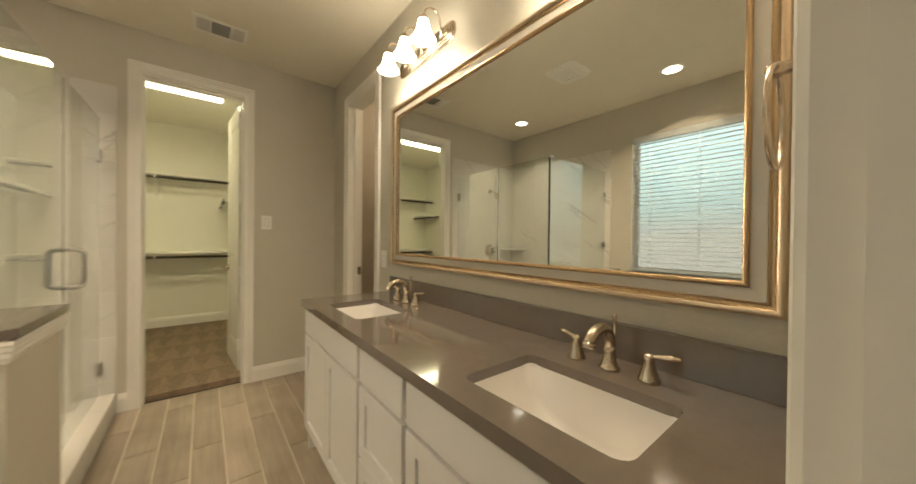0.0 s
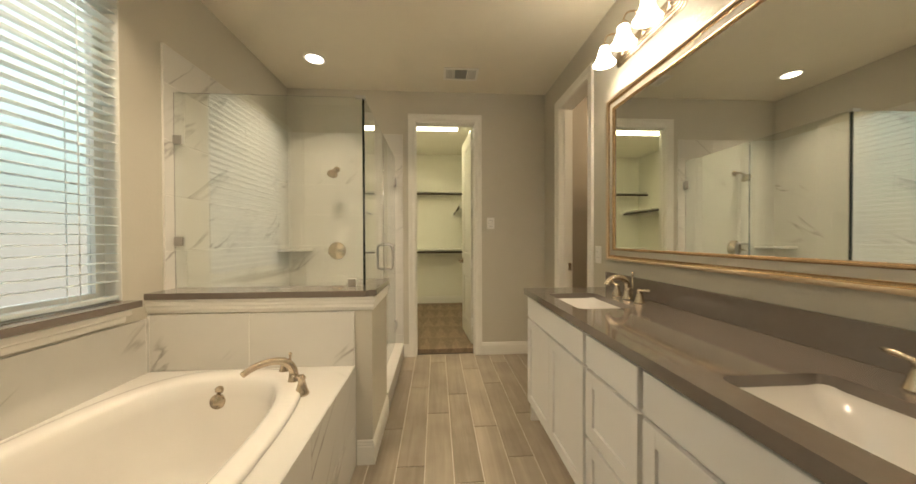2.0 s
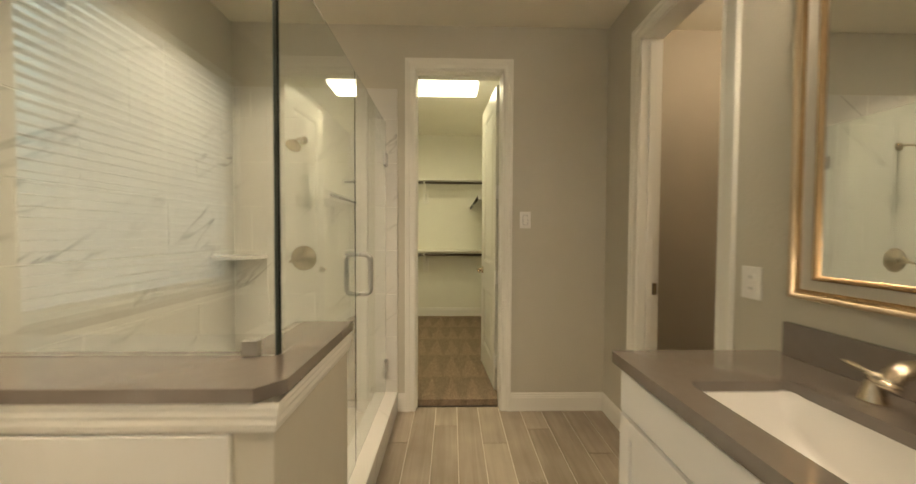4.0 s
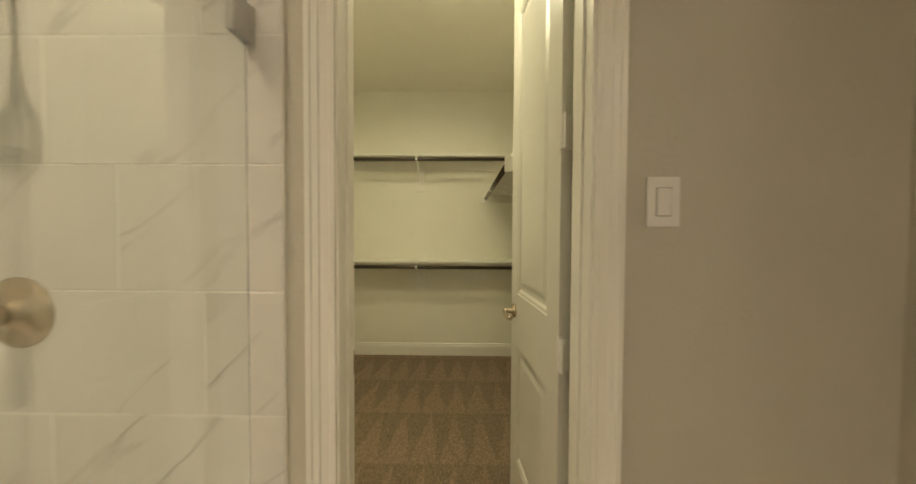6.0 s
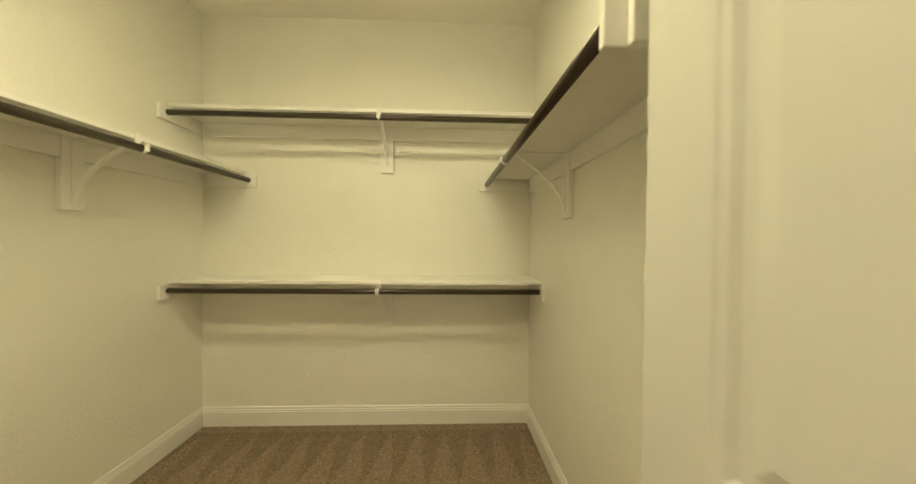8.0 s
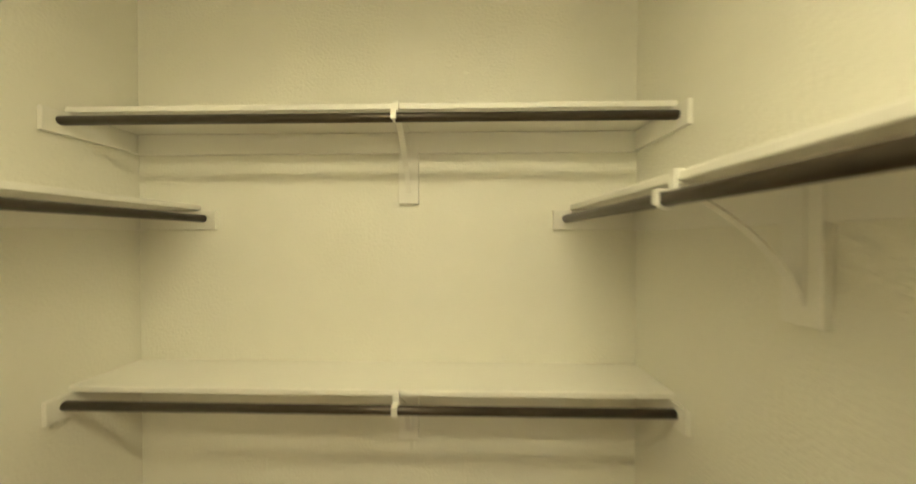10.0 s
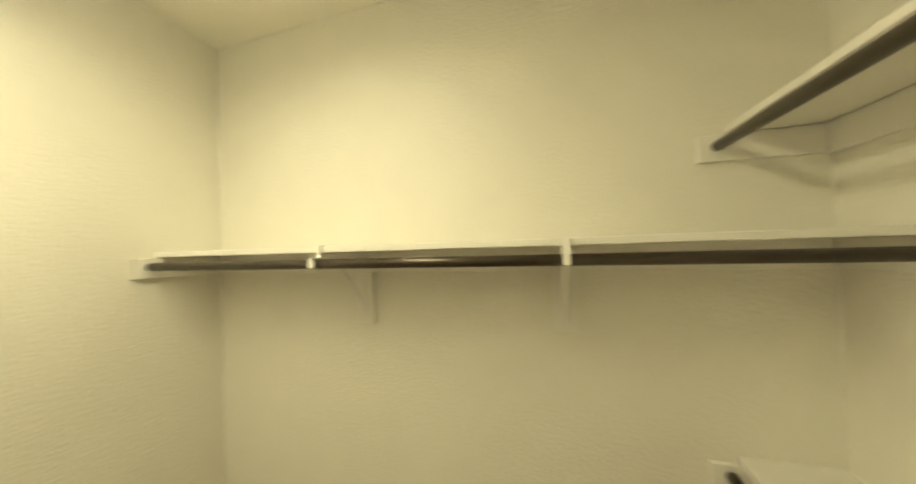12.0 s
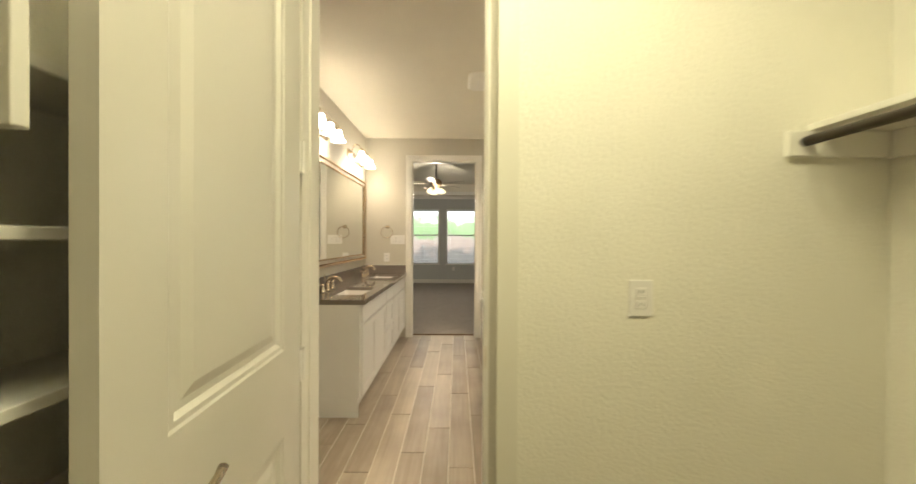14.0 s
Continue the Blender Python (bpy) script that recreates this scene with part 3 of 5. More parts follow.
holes = [rrect(SX0, SX1, s - SHY, s + SHY, 0.035)[::-1] for s in SINKS]
bm = slab_with_holes(rrect(cx0, XE - 0.001, YS + 0.001, cy1, 0.006, 2), holes, CT0, CT1)
part("slab", centred(bm, counter), QUARTZ, counter)
part("backsplash", centred(box(XE - 0.022, XE - 0.001, YS + 0.001, cy1 - 0.035, CT1, 0.966, 0.002), counter), QUARTZ, counter)
part("side_splash", centred(box(cx0 + 0.01, XE - 0.022, YS + 0.001, YS + 0.021, CT1, 0.966, 0.002), counter), QUARTZ, counter)


def sink(yc):
    ob = thing("undermount_sink", ((SX0 + SX1) / 2, yc, CT1 - 0.018), "white rectangular undermount sink with sloping floor", "sink", "vanity sinks")
    bm = bmesh.new()
    a, b = (SX1 - SX0) / 2, SHY

    def depth(x, y):
        back, front = min(1, max(0, (a - x) / 0.050)), min(1, max(0, (x + a) / 0.045))
        north, south = min(1, max(0, (b - y) / 0.22)), min(1, max(0, (y + b) / 0.05))
        return -0.012 - 0.132 * back ** 0.8 * front ** 0.8 * (1 - (1 - north) ** 2.6) * (1 - (1 - south) ** 2)

    loops = [[(x, y, -0.002) for x, y in rrect(-a - e, a + e, -b - e, b + e, 0.04 + e, 8)] for e in (0.02, 0.004)]
    for e in (0.0, 0.004, 0.010, 0.017, 0.025, 0.033, 0.041, 0.049, 0.056, 0.065, 0.078, 0.092, 0.108, 0.124, 0.136):
        corner = min(max(0.004, 0.04 - e * 0.6), (a - e) * 0.8)
        ring = rrect(-a + e, a - e, -b + e, b - e, corner, 8)
        dense = []
        for p, q in zip(ring, ring[1:] + ring[:1]):
            n = 12 if math.hypot(q[0] - p[0], q[1] - p[1]) > 0.1 or (abs(p[0] - q[0]) < 1e-6 or abs(p[1] - q[1]) < 1e-6) else 1
            dense += [(p[0] + (q[0] - p[0]) * k / n, p[1] + (q[1] - p[1]) * k / n) for k in range(n)]
        loops.append([(x, y, depth(x, y) if e > 0 else -0.012) for x, y in dense])
    for q in (0, 1):
        ring = loops[q]
        dense = []
        for p, r in zip(ring, ring[1:] + ring[:1]):
            n = 12 if (abs(p[0] - r[0]) < 1e-6 or abs(p[1] - r[1]) < 1e-6) else 1
            dense += [tuple(p[m] + (r[m] - p[m]) * k / n for m in range(3)) for k in range(n)]
        loops[q] = dense
    loft(bm, loops)
    part("basin", bm, CERAMIC, ob, smooth=True)
    part("drain", lathe(bmesh.new(), ((0.022, -0.146), (0.022, -0.141), (0.016, -0.1405), (0.014, -0.145)), 20, at=(0, -0.06, 0)), NICKEL, ob, "brushed nickel drain")
    return ob


def faucet(yc):
    """Spout and two lever handles; the spout reaches to -x."""
    ob = thing("widespread_faucet", (0.972, yc, CT1), "brushed nickel widespread faucet with two lever handles", "faucet", "vanity faucets")
    bm = bmesh.new()
    lathe(bm, ((0.028, 0), (0.028, 0.005), (0.024, 0.010), (0.019, 0.022), (0.0165, 0.05), (0.0155, 0.07)), 20)
    pts = [(0, 0, 0.06)] + arc((0, 0, 0.065), (-0.004, 0, 0.124), (-0.060, 0, 0.122), 8) + arc((-0.062, 0, 0.122), (-0.100, 0, 0.120), (-0.116, 0, 0.088), 6)
    n = len(pts)
    sweep(bm, pts, [0.0155 + 0.0015 * math.sin(math.pi * i / (n - 1)) for i in range(n)], 14)
    sweep(bm, [(-0.113, 0, 0.095), (-0.119, 0, 0.081)], [0.0168, 0.0168], 14)
    part("spout", bm, NICKEL, ob, smooth=True)
    bm = bmesh.new()
    sweep(bm, [(0.028, 0, 0.0), (0.028, 0, 0.125)], 0.003, 8)
    lathe(bm, ((0.002, 0.125), (0.007, 0.130), (0.004, 0.136), (0.008, 0.145), (0.003, 0.153)), 12, at=(0.028, 0, 0))
    part("lift_rod", bm, NICKEL, ob, smooth=True)
    for s in (-1, 1):
        bm = bmesh.new()
        lathe(bm, ((0.027, 0), (0.027, 0.005), (0.024, 0.010), (0.0185, 0.030), (0.0135, 0.048), (0.0125, 0.056), (0.015, 0.062), (0.013, 0.068), (0.006, 0.073)), 20, at=(0, s * 0.104, 0))
        h = part("handle", bm, NICKEL, ob, smooth=True)
        bm = bmesh.new()
        sweep(bm, [(0, s * 0.106, 0.064), (0.002, s * 0.126, 0.068), (0.006, s * 0.150, 0.071), (0.010, s * 0.172, 0.072)], [0.0055, 0.006, 0.0085, 0.006], 10)
        part("lever", bm, NICKEL, h, smooth=True)
    return ob


for s in SINKS:
    sink(s)
    faucet(s)

# framed mirror
MY0, MY1, MZ0, MZ1 = -3.212, -1.296, 1.050, 2.112
mir = thing("framed_mirror", (XE, (MY0 + MY1) / 2, (MZ0 + MZ1) / 2), "large wall mirror in a champagne and bronze moulded frame", "mirror")
mp_ = lambda a, b, h: (XE - h, a, b)
rect = (MY0, MY1, MZ0, MZ1)
part("outer_bead", centred(mitred(rect, ((0, 0.0), (0, 0.020), (0.002, 0.027), (0.006, 0.031), (0.011, 0.031), (0.015, 0.027), (0.017, 0.020)), mp_), mir), FRAMEP, mir, "pale gold outer bead", True)
part("cove", centred(mitred(rect, ((0.017, 0.022), (0.019, 0.0185), (0.023, 0.017), (0.027, 0.018), (0.030, 0.0205), (0.032, 0.0205), (0.033, 0.018)), mp_), mir), FRAMEG, mir, "bronze-gold cove", True)
part("frame", centred(mitred(rect, ((0.033, 0.016), (0.034, 0.0185), (0.062, 0.0155), (0.064, 0.016)), mp_), mir), FRAMEM, mir, "champagne silver frame face")
part("inner_bead", centred(mitred(rect, ((0.064, 0.014), (0.065, 0.020), (0.069, 0.023), (0.073, 0.022), (0.077, 0.016), (0.080, 0.009)), mp_), mir), FRAMEG, mir, "bronze-gold inner bead", True)
part("mirror_glass", centred(box(XE - 0.010, XE - 0.003, MY0 + 0.077, MY1 - 0.077, MZ0 + 0.077, MZ1 - 0.077), mir), MIRROR, mir)


def vanity_light(yc):
    ob = thing("vanity_light", (XE, yc, 2.335), "three-bell brushed nickel vanity light, switched on", "wall light", "vanity lights")
    bm = bmesh.new()
    for k, (hl, hz, d0, d1) in enumerate(((0.300, 0.056, 0.001, 0.010), (0.285, 0.044, 0.009, 0.016), (0.270, 0.032, 0.015, 0.022), (0.255, 0.020, 0.021, 0.028))):
        lp = rrect(-hl, hl, -hz, hz, min(hz - 0.001, 0.05), 6)
        loft(bm, [[(-d0, a, b) for a, b in lp], [(-(d0 + d1) / 2 - 0.002, a, b) for a, b in lp], [(-d1, a * 0.99, b * 0.93) for a, b in lp]])
    part("back_plate", bm, NICKEL, ob)
    for o in (-0.20, 0, 0.20):
        bm = bmesh.new()
        pts = arc((-0.025, o, 0.0), (-0.03, o, 0.125), (-0.09, o, 0.115), 7) + arc((-0.095, o, 0.113), (-0.14, o, 0.105), (-0.14, o, 0.045), 6)
        sweep(bm, pts, 0.0055, 8)
        lathe(bm, ((0.006, 0.052), (0.022, 0.046), (0.026, 0.030), (0.024, 0.026)), 16, at=(-0.14, o, 0))
        lathe(bm, ((0.018, 0.0), (0.014, 0.012), (0.006, 0.02)), 14, "x", at=(-0.03, o, 0))
        part("arm", bm, NICKEL, ob, smooth=True)
        bm = bmesh.new()
        prof = ((0.024, 0.034), (0.028, 0.020), (0.033, -0.005), (0.040, -0.030), (0.053, -0.055), (0.066, -0.072))
        rings = []
        for r, h in prof:
            rings.append([bm.verts.new((-0.14 + r * math.cos(2 * math.pi * k / 24), o + r * math.sin(2 * math.pi * k / 24), h)) for k in range(24)])
        for r0, r1 in zip(rings, rings[1:]):
            for k in range(24):
                bm.faces.new((r0[k], r0[(k + 1) % 24], r1[(k + 1) % 24], r1[k]))
        part("shade", bm, SHADEGLOW, ob, "lit frosted white bell glass", True)
    return ob


LY = (-1.68, -2.81)
for yc in LY:
    vanity_light(yc)


def plate(name, place, rz, kind, label, category, w=0.080, h=0.122):
    """A wall plate; faces -y before it is turned by rz."""
    ob = thing(name, place, label, category, rz=rz)
    part("cover", box(-w / 2, w / 2, -0.006, 0, -h / 2, h / 2, 0.0025), PLASTIC, ob)
    if kind == "rocker":
        n = max(1, round(w / 0.06)) if w > 0.1 else 1
        for i in range(n):
            c = (i - (n - 1) / 2) * 0.046
            # Grey rim stands in for the shaded gap around the rocker.
            part("bezel", box(c - 0.0185, c + 0.0185, -0.0072, -0.006, -0.035, 0.035, 0.0005), GREYVENTGAP, ob)
            part("rocker", box(c - 0.0165, c + 0.0165, -0.0095, -0.006, -0.033, 0.033, 0.0015), PLASTIC, ob)
    else:
        for s in (-1, 1):
            part("socket", box(-0.016, 0.016, -0.0085, -0.006, s * 0.021 - 0.014, s * 0.021 + 0.014, 0.003), PLASTIC, ob)
            for u in (-0.006, 0.006):
                part("slot", box(u - 0.0012, u + 0.0012, -0.0088, -0.0084, s * 0.021 - 0.004, s * 0.021 + 0.006), DARK, ob)
    for s in (-1, 1):
        part("screw", lathe(bmesh.new(), ((0.003, -0.0062), (0.003, -0.0072), (0.001, -0.0076)), 10, "y", at=(0, 0, s * (0.044 if kind == "rocker" else 0.0))), PLASTIC, ob)
    return ob


plate("light_switch", (0.496, -0.0005, 1.357), 0, "rocker", "white single rocker switch beside the closet door", "light switch")
plate("wall_outlet", (XE - 0.0005, -1.15, 1.075), -90, "socket", "white double outlet on the wall beside the mirror", "outlet")
plate("wall_outlet", (0.790, YS + 0.0005, 1.075), 180, "socket", "white double outlet above the vanity side splash", "outlet")
plate("switch_bank", (0.640, YS + 0.0005, 1.322), 180, "rocker", "white four-gang switch plate beside the bedroom door", "light switch", 0.20, 0.124)
plate("wall_outlet", (-0.811, T + 0.0045, 1.126), 180, "socket", "white double outlet on the cream closet wall", "outlet")
plate("wall_outlet", (-0.08, BY + 0.0005, 0.42), 180, "socket", "white double outlet under the bedroom windows", "outlet")

ring = thing("towel_ring", (0.780, YS, 1.500), "brushed nickel towel ring on the wall by the mirror", "towel ring")
bm = bmesh.new()
lathe(bm, ((0.026, 0.001), (0.026, 0.006), (0.018, 0.010), (0.011, 0.022), (0.010, 0.055), (0.013, 0.064), (0.011, 0.074), (0.004, 0.078)), 20, "y")
part("post", bm, NICKEL, ring, smooth=True)
bm = bmesh.new()
R = 0.080
sweep(bm, [(R * math.sin(2 * math.pi * k / 36), 0.064, -R + 0.002 + R * math.cos(2 * math.pi * k / 36)) for k in range(37)], 0.005, 10, False)
part("ring", bm, NICKEL, ring, smooth=True)

# ---- tub and knee wall ----
KY0, KX1, KN = -1.600, -0.440, -1.095       # south face, east face and north end of the low wall
KT = 0.18
DZ = 0.50
TX = -0.535                                  # face of the tub apron
knee = structure("wall_shower_low", boxes((XW, KX1, KY0, KY0 + KT, FZ, 0.880), (KX1 - KT, KX1, KY0 + KT, KN, FZ, 0.880)), WALL, "low painted wall between tub and shower", "low wall")
cap = thing("low_wall_cap", (-0.9, -1.5, 0.88), "grey-brown quartz cap on the low shower wall", "stone cap")
o1, o2 = 0.028, 0.022
loop = [(XW + 0.001, KY0 - o1), (KX1 + o2 - 0.05, KY0 - o1), (KX1 + o2, KY0 - o1 + 0.05), (KX1 + o2, KN + 0.006), (KX1 - KT - o2, KN + 0.006), (KX1 - KT - o2, KY0 + KT + o2), (XW + 0.001, KY0 + KT + o2)]
bm = slab_with_holes(loop, [], 0.881, 0.914)
part("slab", centred(bm, cap), QUARTZ, cap)
trimc = ((0.0, 0.806), (0.008, 0.806), (0.012, 0.818), (0.016, 0.826), (0.016, 0.840), (0.020, 0.848), (0.020, 0.862), (0.024, 0.868), (0.024, 0.8805))
bm = bmesh.new()
cols = []
for px, py, dx, dy in ((XW, KY0, 0, -1), (KX1, KY0, 1, -1), (KX1, KN, 1, 0)):
    cols.append([bm.verts.new((px + dx * u, py + dy * u, z)) for u, z in trimc])
for c0, c1 in zip(cols, cols[1:]):
    for j in range(len(trimc) - 1):
        bm.faces.new((c0[j], c1[j], c1[j + 1], c0[j + 1]))
structure("trim_low_wall", bm, TRIM, "white crown moulding under the quartz cap", "moulding")
baseboard("baseboard_low_wall", (KX1, KY0 - 0.014), (KX1, KN), 1, 0)
baseboard("baseboard_low_wall_south", (TX + 0.012, KY0), (KX1, KY0), 0, -1)

tubc = (-1.090, -2.44)
deck = thing("tub_deck", (tubc[0], tubc[1], 0), "marble-look tiled tub deck and apron", "tub surround")
hole = [(tubc[0] + 0.37 * math.copysign(abs(math.cos(a)) ** 0.62, math.cos(a)), tubc[1] + 0.70 * math.copysign(abs(math.sin(a)) ** 0.72, math.sin(a))) for a in [2 * math.pi * k / 64 for k in range(64)]]
bm = slab_with_holes([(XW + 0.001, YS + 0.001), (TX, YS + 0.001), (TX, KY0 - 0.001), (XW + 0.001, KY0 - 0.001)], [hole[::-1]], 0.46, DZ)
part("deck_slab", centred(bm, deck), MARBLE, deck)
part("apron", centred(boxes((TX - 0.03, TX - 0.002, YS + 0.001, KY0 - 0.001, FZ, 0.46)), deck), TGROUT, deck)
for i, (a, b) in enumerate(((YS + 0.002, YS + 0.45), (YS + 0.453, YS + 1.06), (YS + 1.063, KY0 - 0.002))):
    for z0, z1 in ((FZ, 0.185), (0.188, 0.4985)):
        part("tile", centred(box(TX - 0.004, TX + 0.006, a, b, z0 + 0.001, z1), deck), MARBLE, deck)

tub = thing("bathtub", (tubc[0], tubc[1], DZ), "white oval drop-in bathtub with a rolled rim", "bathtub")
bm = bmesh.new()


def oval(sx, sy, z, dx=0.0, dy=0.0):
    out = []
    for k in range(64):
        a = 2 * math.pi * k / 64
        c, s = math.cos(a), math.sin(a)
        out.append((sx * math.copysign(abs(c) ** 0.62, c) + dx, sy * math.copysign(abs(s) ** 0.72, s) + dy, z))
    return out


loft(bm, [oval(0.45, 0.79, 0.001), oval(0.45, 0.79, 0.010), oval(0.443, 0.783, 0.019), oval(0.430, 0.770, 0.022), oval(0.385, 0.715, 0.021), oval(0.365, 0.695, 0.015),
          oval(0.352, 0.680, 0.000), oval(0.338, 0.660, -0.06), oval(0.325, 0.630, -0.20), oval(0.305, 0.590, -0.32), oval(0.27, 0.54, -0.375), oval(0.20, 0.46, -0.395), oval(0.06, 0.2, -0.40)])
part("shell", bm, ACRYLIC, tub, smooth=True)
part("overflow_plate", lathe(bmesh.new(), ((0.036, 0.0), (0.036, -0.012), (0.032, -0.018), (0.012, -0.022), (0.010, -0.030), (0.003, -0.032)), 24, "y", at=(-0.045, 0.662, -0.085)), NICKEL, tub, "brushed nickel overflow plate", True)
part("jet_cap", lathe(bmesh.new(), ((0.020, 0), (0.020, -0.008), (0.012, -0.012)), 20, "y", at=(-0.045, 0.672, -0.035)), NICKEL, tub, "small nickel cap", True)

fil = thing("tub_filler", (-0.765, -1.820, DZ), "brushed nickel roman tub filler with two lever handles", "faucet", rz=0)
fil.matrix_basis = pose(-0.765, -1.820, DZ, 0, 0, 0)
bm = bmesh.new()
lathe(bm, ((0.034, 0), (0.034, 0.006), (0.028, 0.014), (0.022, 0.035), (0.0195, 0.06)), 22)
pts = [(0, 0, 0.05)] + arc((0, 0, 0.06), (-0.01, -0.006, 0.125), (-0.07, -0.045, 0.132), 9) + arc((-0.072, -0.047, 0.132), (-0.13, -0.088, 0.136), (-0.17, -0.115, 0.098), 8)
sweep(bm, pts, [0.020 - 0.006 * i / (len(pts) - 1) for i in range(len(pts))], 14)
part("spout", bm, NICKEL, fil, smooth=True)
bm = bmesh.new()
lathe(bm, ((0.006, 0.09), (0.006, 0.145), (0.009, 0.151), (0.005, 0.158)), 12, at=(-0.012, -0.008, 0))
part("diverter_knob", bm, NICKEL, fil, smooth=True)
for sx, sy in ((0.077, -0.097), (-0.100, 0.122)):
    bm = bmesh.new()
    lathe(bm, ((0.031, 0), (0.031, 0.006), (0.026, 0.014), (0.019, 0.040), (0.014, 0.062), (0.017, 0.070), (0.014, 0.080), (0.006, 0.088)), 20, at=(sx, sy, 0))
    hd = part("handle", bm, NICKEL, fil, smooth=True)
    bm = bmesh.new()
    sweep(bm, [(sx, sy, 0.080), (sx + 0.004, sy - 0.03, 0.094), (sx + 0.006, sy - 0.06, 0.104)], [0.005, 0.008, 0.006], 10)
    part("lever", bm, NICKEL, hd, smooth=True)

# ---- shower ----
GY, GX = -1.436, -0.516
DS = -0.748                                   # seam between fixed panel and door
structure("shower_pan", boxes((XW, KX1 - KT, KY0 + KT, -0.002, FZ, 0.03), (KX1 - KT, -0.595, KN, -0.002, FZ, 0.03)), MARBLE, "marble-look shower floor", "shower floor")
curb = thing("shower_curb", (GX, -0.43, 0), "marble-look tiled curb under the shower door", "curb")
part("curb_block", centred(box(-0.595, -0.428, KN + 0.001, -0.012, FZ, 0.10, 0.004), curb), MARBLE, curb)


def pane(name, dims, label):
    ob = thing(name, ((dims[0] + dims[1]) / 2, (dims[2] + dims[3]) / 2, dims[4]), label, "glass panel", "frameless shower glass")
    g = part("glass", centred(box(*dims, 0.001), ob), GLASS, ob)
    g.visible_shadow = False
    return ob


front = pane("shower_glass_panel", (XW + 0.012, GX - 0.006, GY - 0.005, GY + 0.005, 0.915, 2.040), "clear frameless glass panel on the low wall")
part("corner_edge", centred(box(GX - 0.0055, GX + 0.001, GY - 0.006, GY + 0.006, 0.916, 2.040), front), EDGEG, front, "dark polished glass edge")
for z in (1.185, 1.770):
    part("clip", centred(box(XW + 0.011, XW + 0.062, GY - 0.013, GY + 0.013, z - 0.026, z + 0.026, 0.003), front), STEEL, front, "square satin steel wall clip")
part("clip", centred(box(GX - 0.095, GX - 0.05, GY - 0.013, GY + 0.013, 0.915, 0.958, 0.003), front), STEEL, front, "square satin steel clip")
part("clip", centred(box(GX - 0.045, GX + 0.012, GY - 0.013, GY + 0.013, 2.03, 2.05, 0.003), front), STEEL, front, "square satin steel corner clip")
side = thing("shower_glass_panel", (GX, GY + 0.007, 0.915), "clear frameless glass side panel notched over the low wall", "glass panel", "frameless shower glass")
bm = bmesh.new()
outline = ((GY + 0.007, 0.915), (KN + 0.010, 0.915), (KN + 0.010, 0.102), (DS - 0.004, 0.102), (DS - 0.004, 2.040), (GY + 0.007, 2.040))
rings = [[bm.verts.new((x, y, z)) for y, z in outline] for x in (GX - 0.005, GX + 0.005)]
for k in range(len(outline)):
    n = (k + 1) % len(outline)
    bm.faces.new((rings[0][k], rings[0][n], rings[1][n], rings[1][k]))
bm.faces.new(rings[0])
bm.faces.new(rings[1])
part("glass", centred(bm, side), GLASS, side).visible_shadow = False
sdoor = pane("shower_glass_door", (GX - 0.005, GX + 0.005, DS + 0.004, -0.022, 0.112, 2.040), "clear frameless glass shower door, closed")
for z in (0.298, 1.778):
    part("hinge", centred(boxes((GX - 0.014, GX + 0.014, -0.075, -0.012, z - 0.045, z + 0.045), (GX - 0.020, GX + 0.020, -0.018, -0.011, z - 0.045, z + 0.045), bevel=0.003), sdoor), STEEL, sdoor, "square satin steel hinge")
for s in (-1, 1):
    x = GX + s * 0.066
    bm = bmesh.new()
    y = DS + 0.055
    pts = [(GX + s * 0.006, y, 1.146), (GX + s * 0.024, y, 1.146)] + arc((GX + s * 0.028, y, 1.146), (x, y, 1.146), (x, y, 1.112), 7) + arc((x, y, 0.978), (x, y, 0.944), (GX + s * 0.028, y, 0.944), 7) + [(GX + s * 0.024, y, 0.944), (GX + s * 0.006, y, 0.944)]
    sweep(bm, pts, 0.0115, 14)
    part("pull_handle", centred(bm, sdoor), STEEL, sdoor, "satin steel tubular pull", True)

head = thing("wall_shower", (-1.102, -0.010, 1.912), "brushed nickel shower head on a curved arm", "shower head")
bm = bmesh.new()
lathe(bm, ((0.031, 0.0), (0.031, -0.006), (0.022, -0.014), (0.010, -0.018)), 20, "y")
part("flange", bm, NICKEL, head, smooth=True)
bm = bmesh.new()
sweep(bm, arc((0, -0.005, 0), (0.0, -0.07, 0.012), (-0.0, -0.120, -0.038), 8), 0.0085, 10)
part("arm", bm, NICKEL, head, smooth=True)
bm = bmesh.new()
lathe(bm, ((0.010, 0.016), (0.016, 0.006), (0.018, -0.006), (0.026, -0.018), (0.048, -0.040), (0.050, -0.050), (0.044, -0.052), (0.006, -0.050)), 24)
bmesh.ops.transform(bm, matrix=pose(0, -0.122, -0.040, -38, 0, 0), verts=bm.verts)
part("spray_face", bm, NICKEL, head, smooth=True)
valve = thing("shower_valve", (-1.106, -0.010, 1.074), "round brushed nickel shower valve with lever", "shower valve")
part("escutcheon", lathe(bmesh.new(), ((0.090, 0.0), (0.090, -0.004), (0.080, -0.012), (0.040, -0.018), (0.034, -0.030), (0.030, -0.036)), 32, "y"), NICKEL, valve, smooth=True)
bm = bmesh.new()
lathe(bm, ((0.026, -0.034), (0.024, -0.060), (0.014, -0.068)), 20, "y")
sweep(bm, [(0, -0.055, 0), (-0.03, -0.060, -0.012), (-0.075, -0.062, -0.022)], [0.011, 0.010, 0.007], 10)
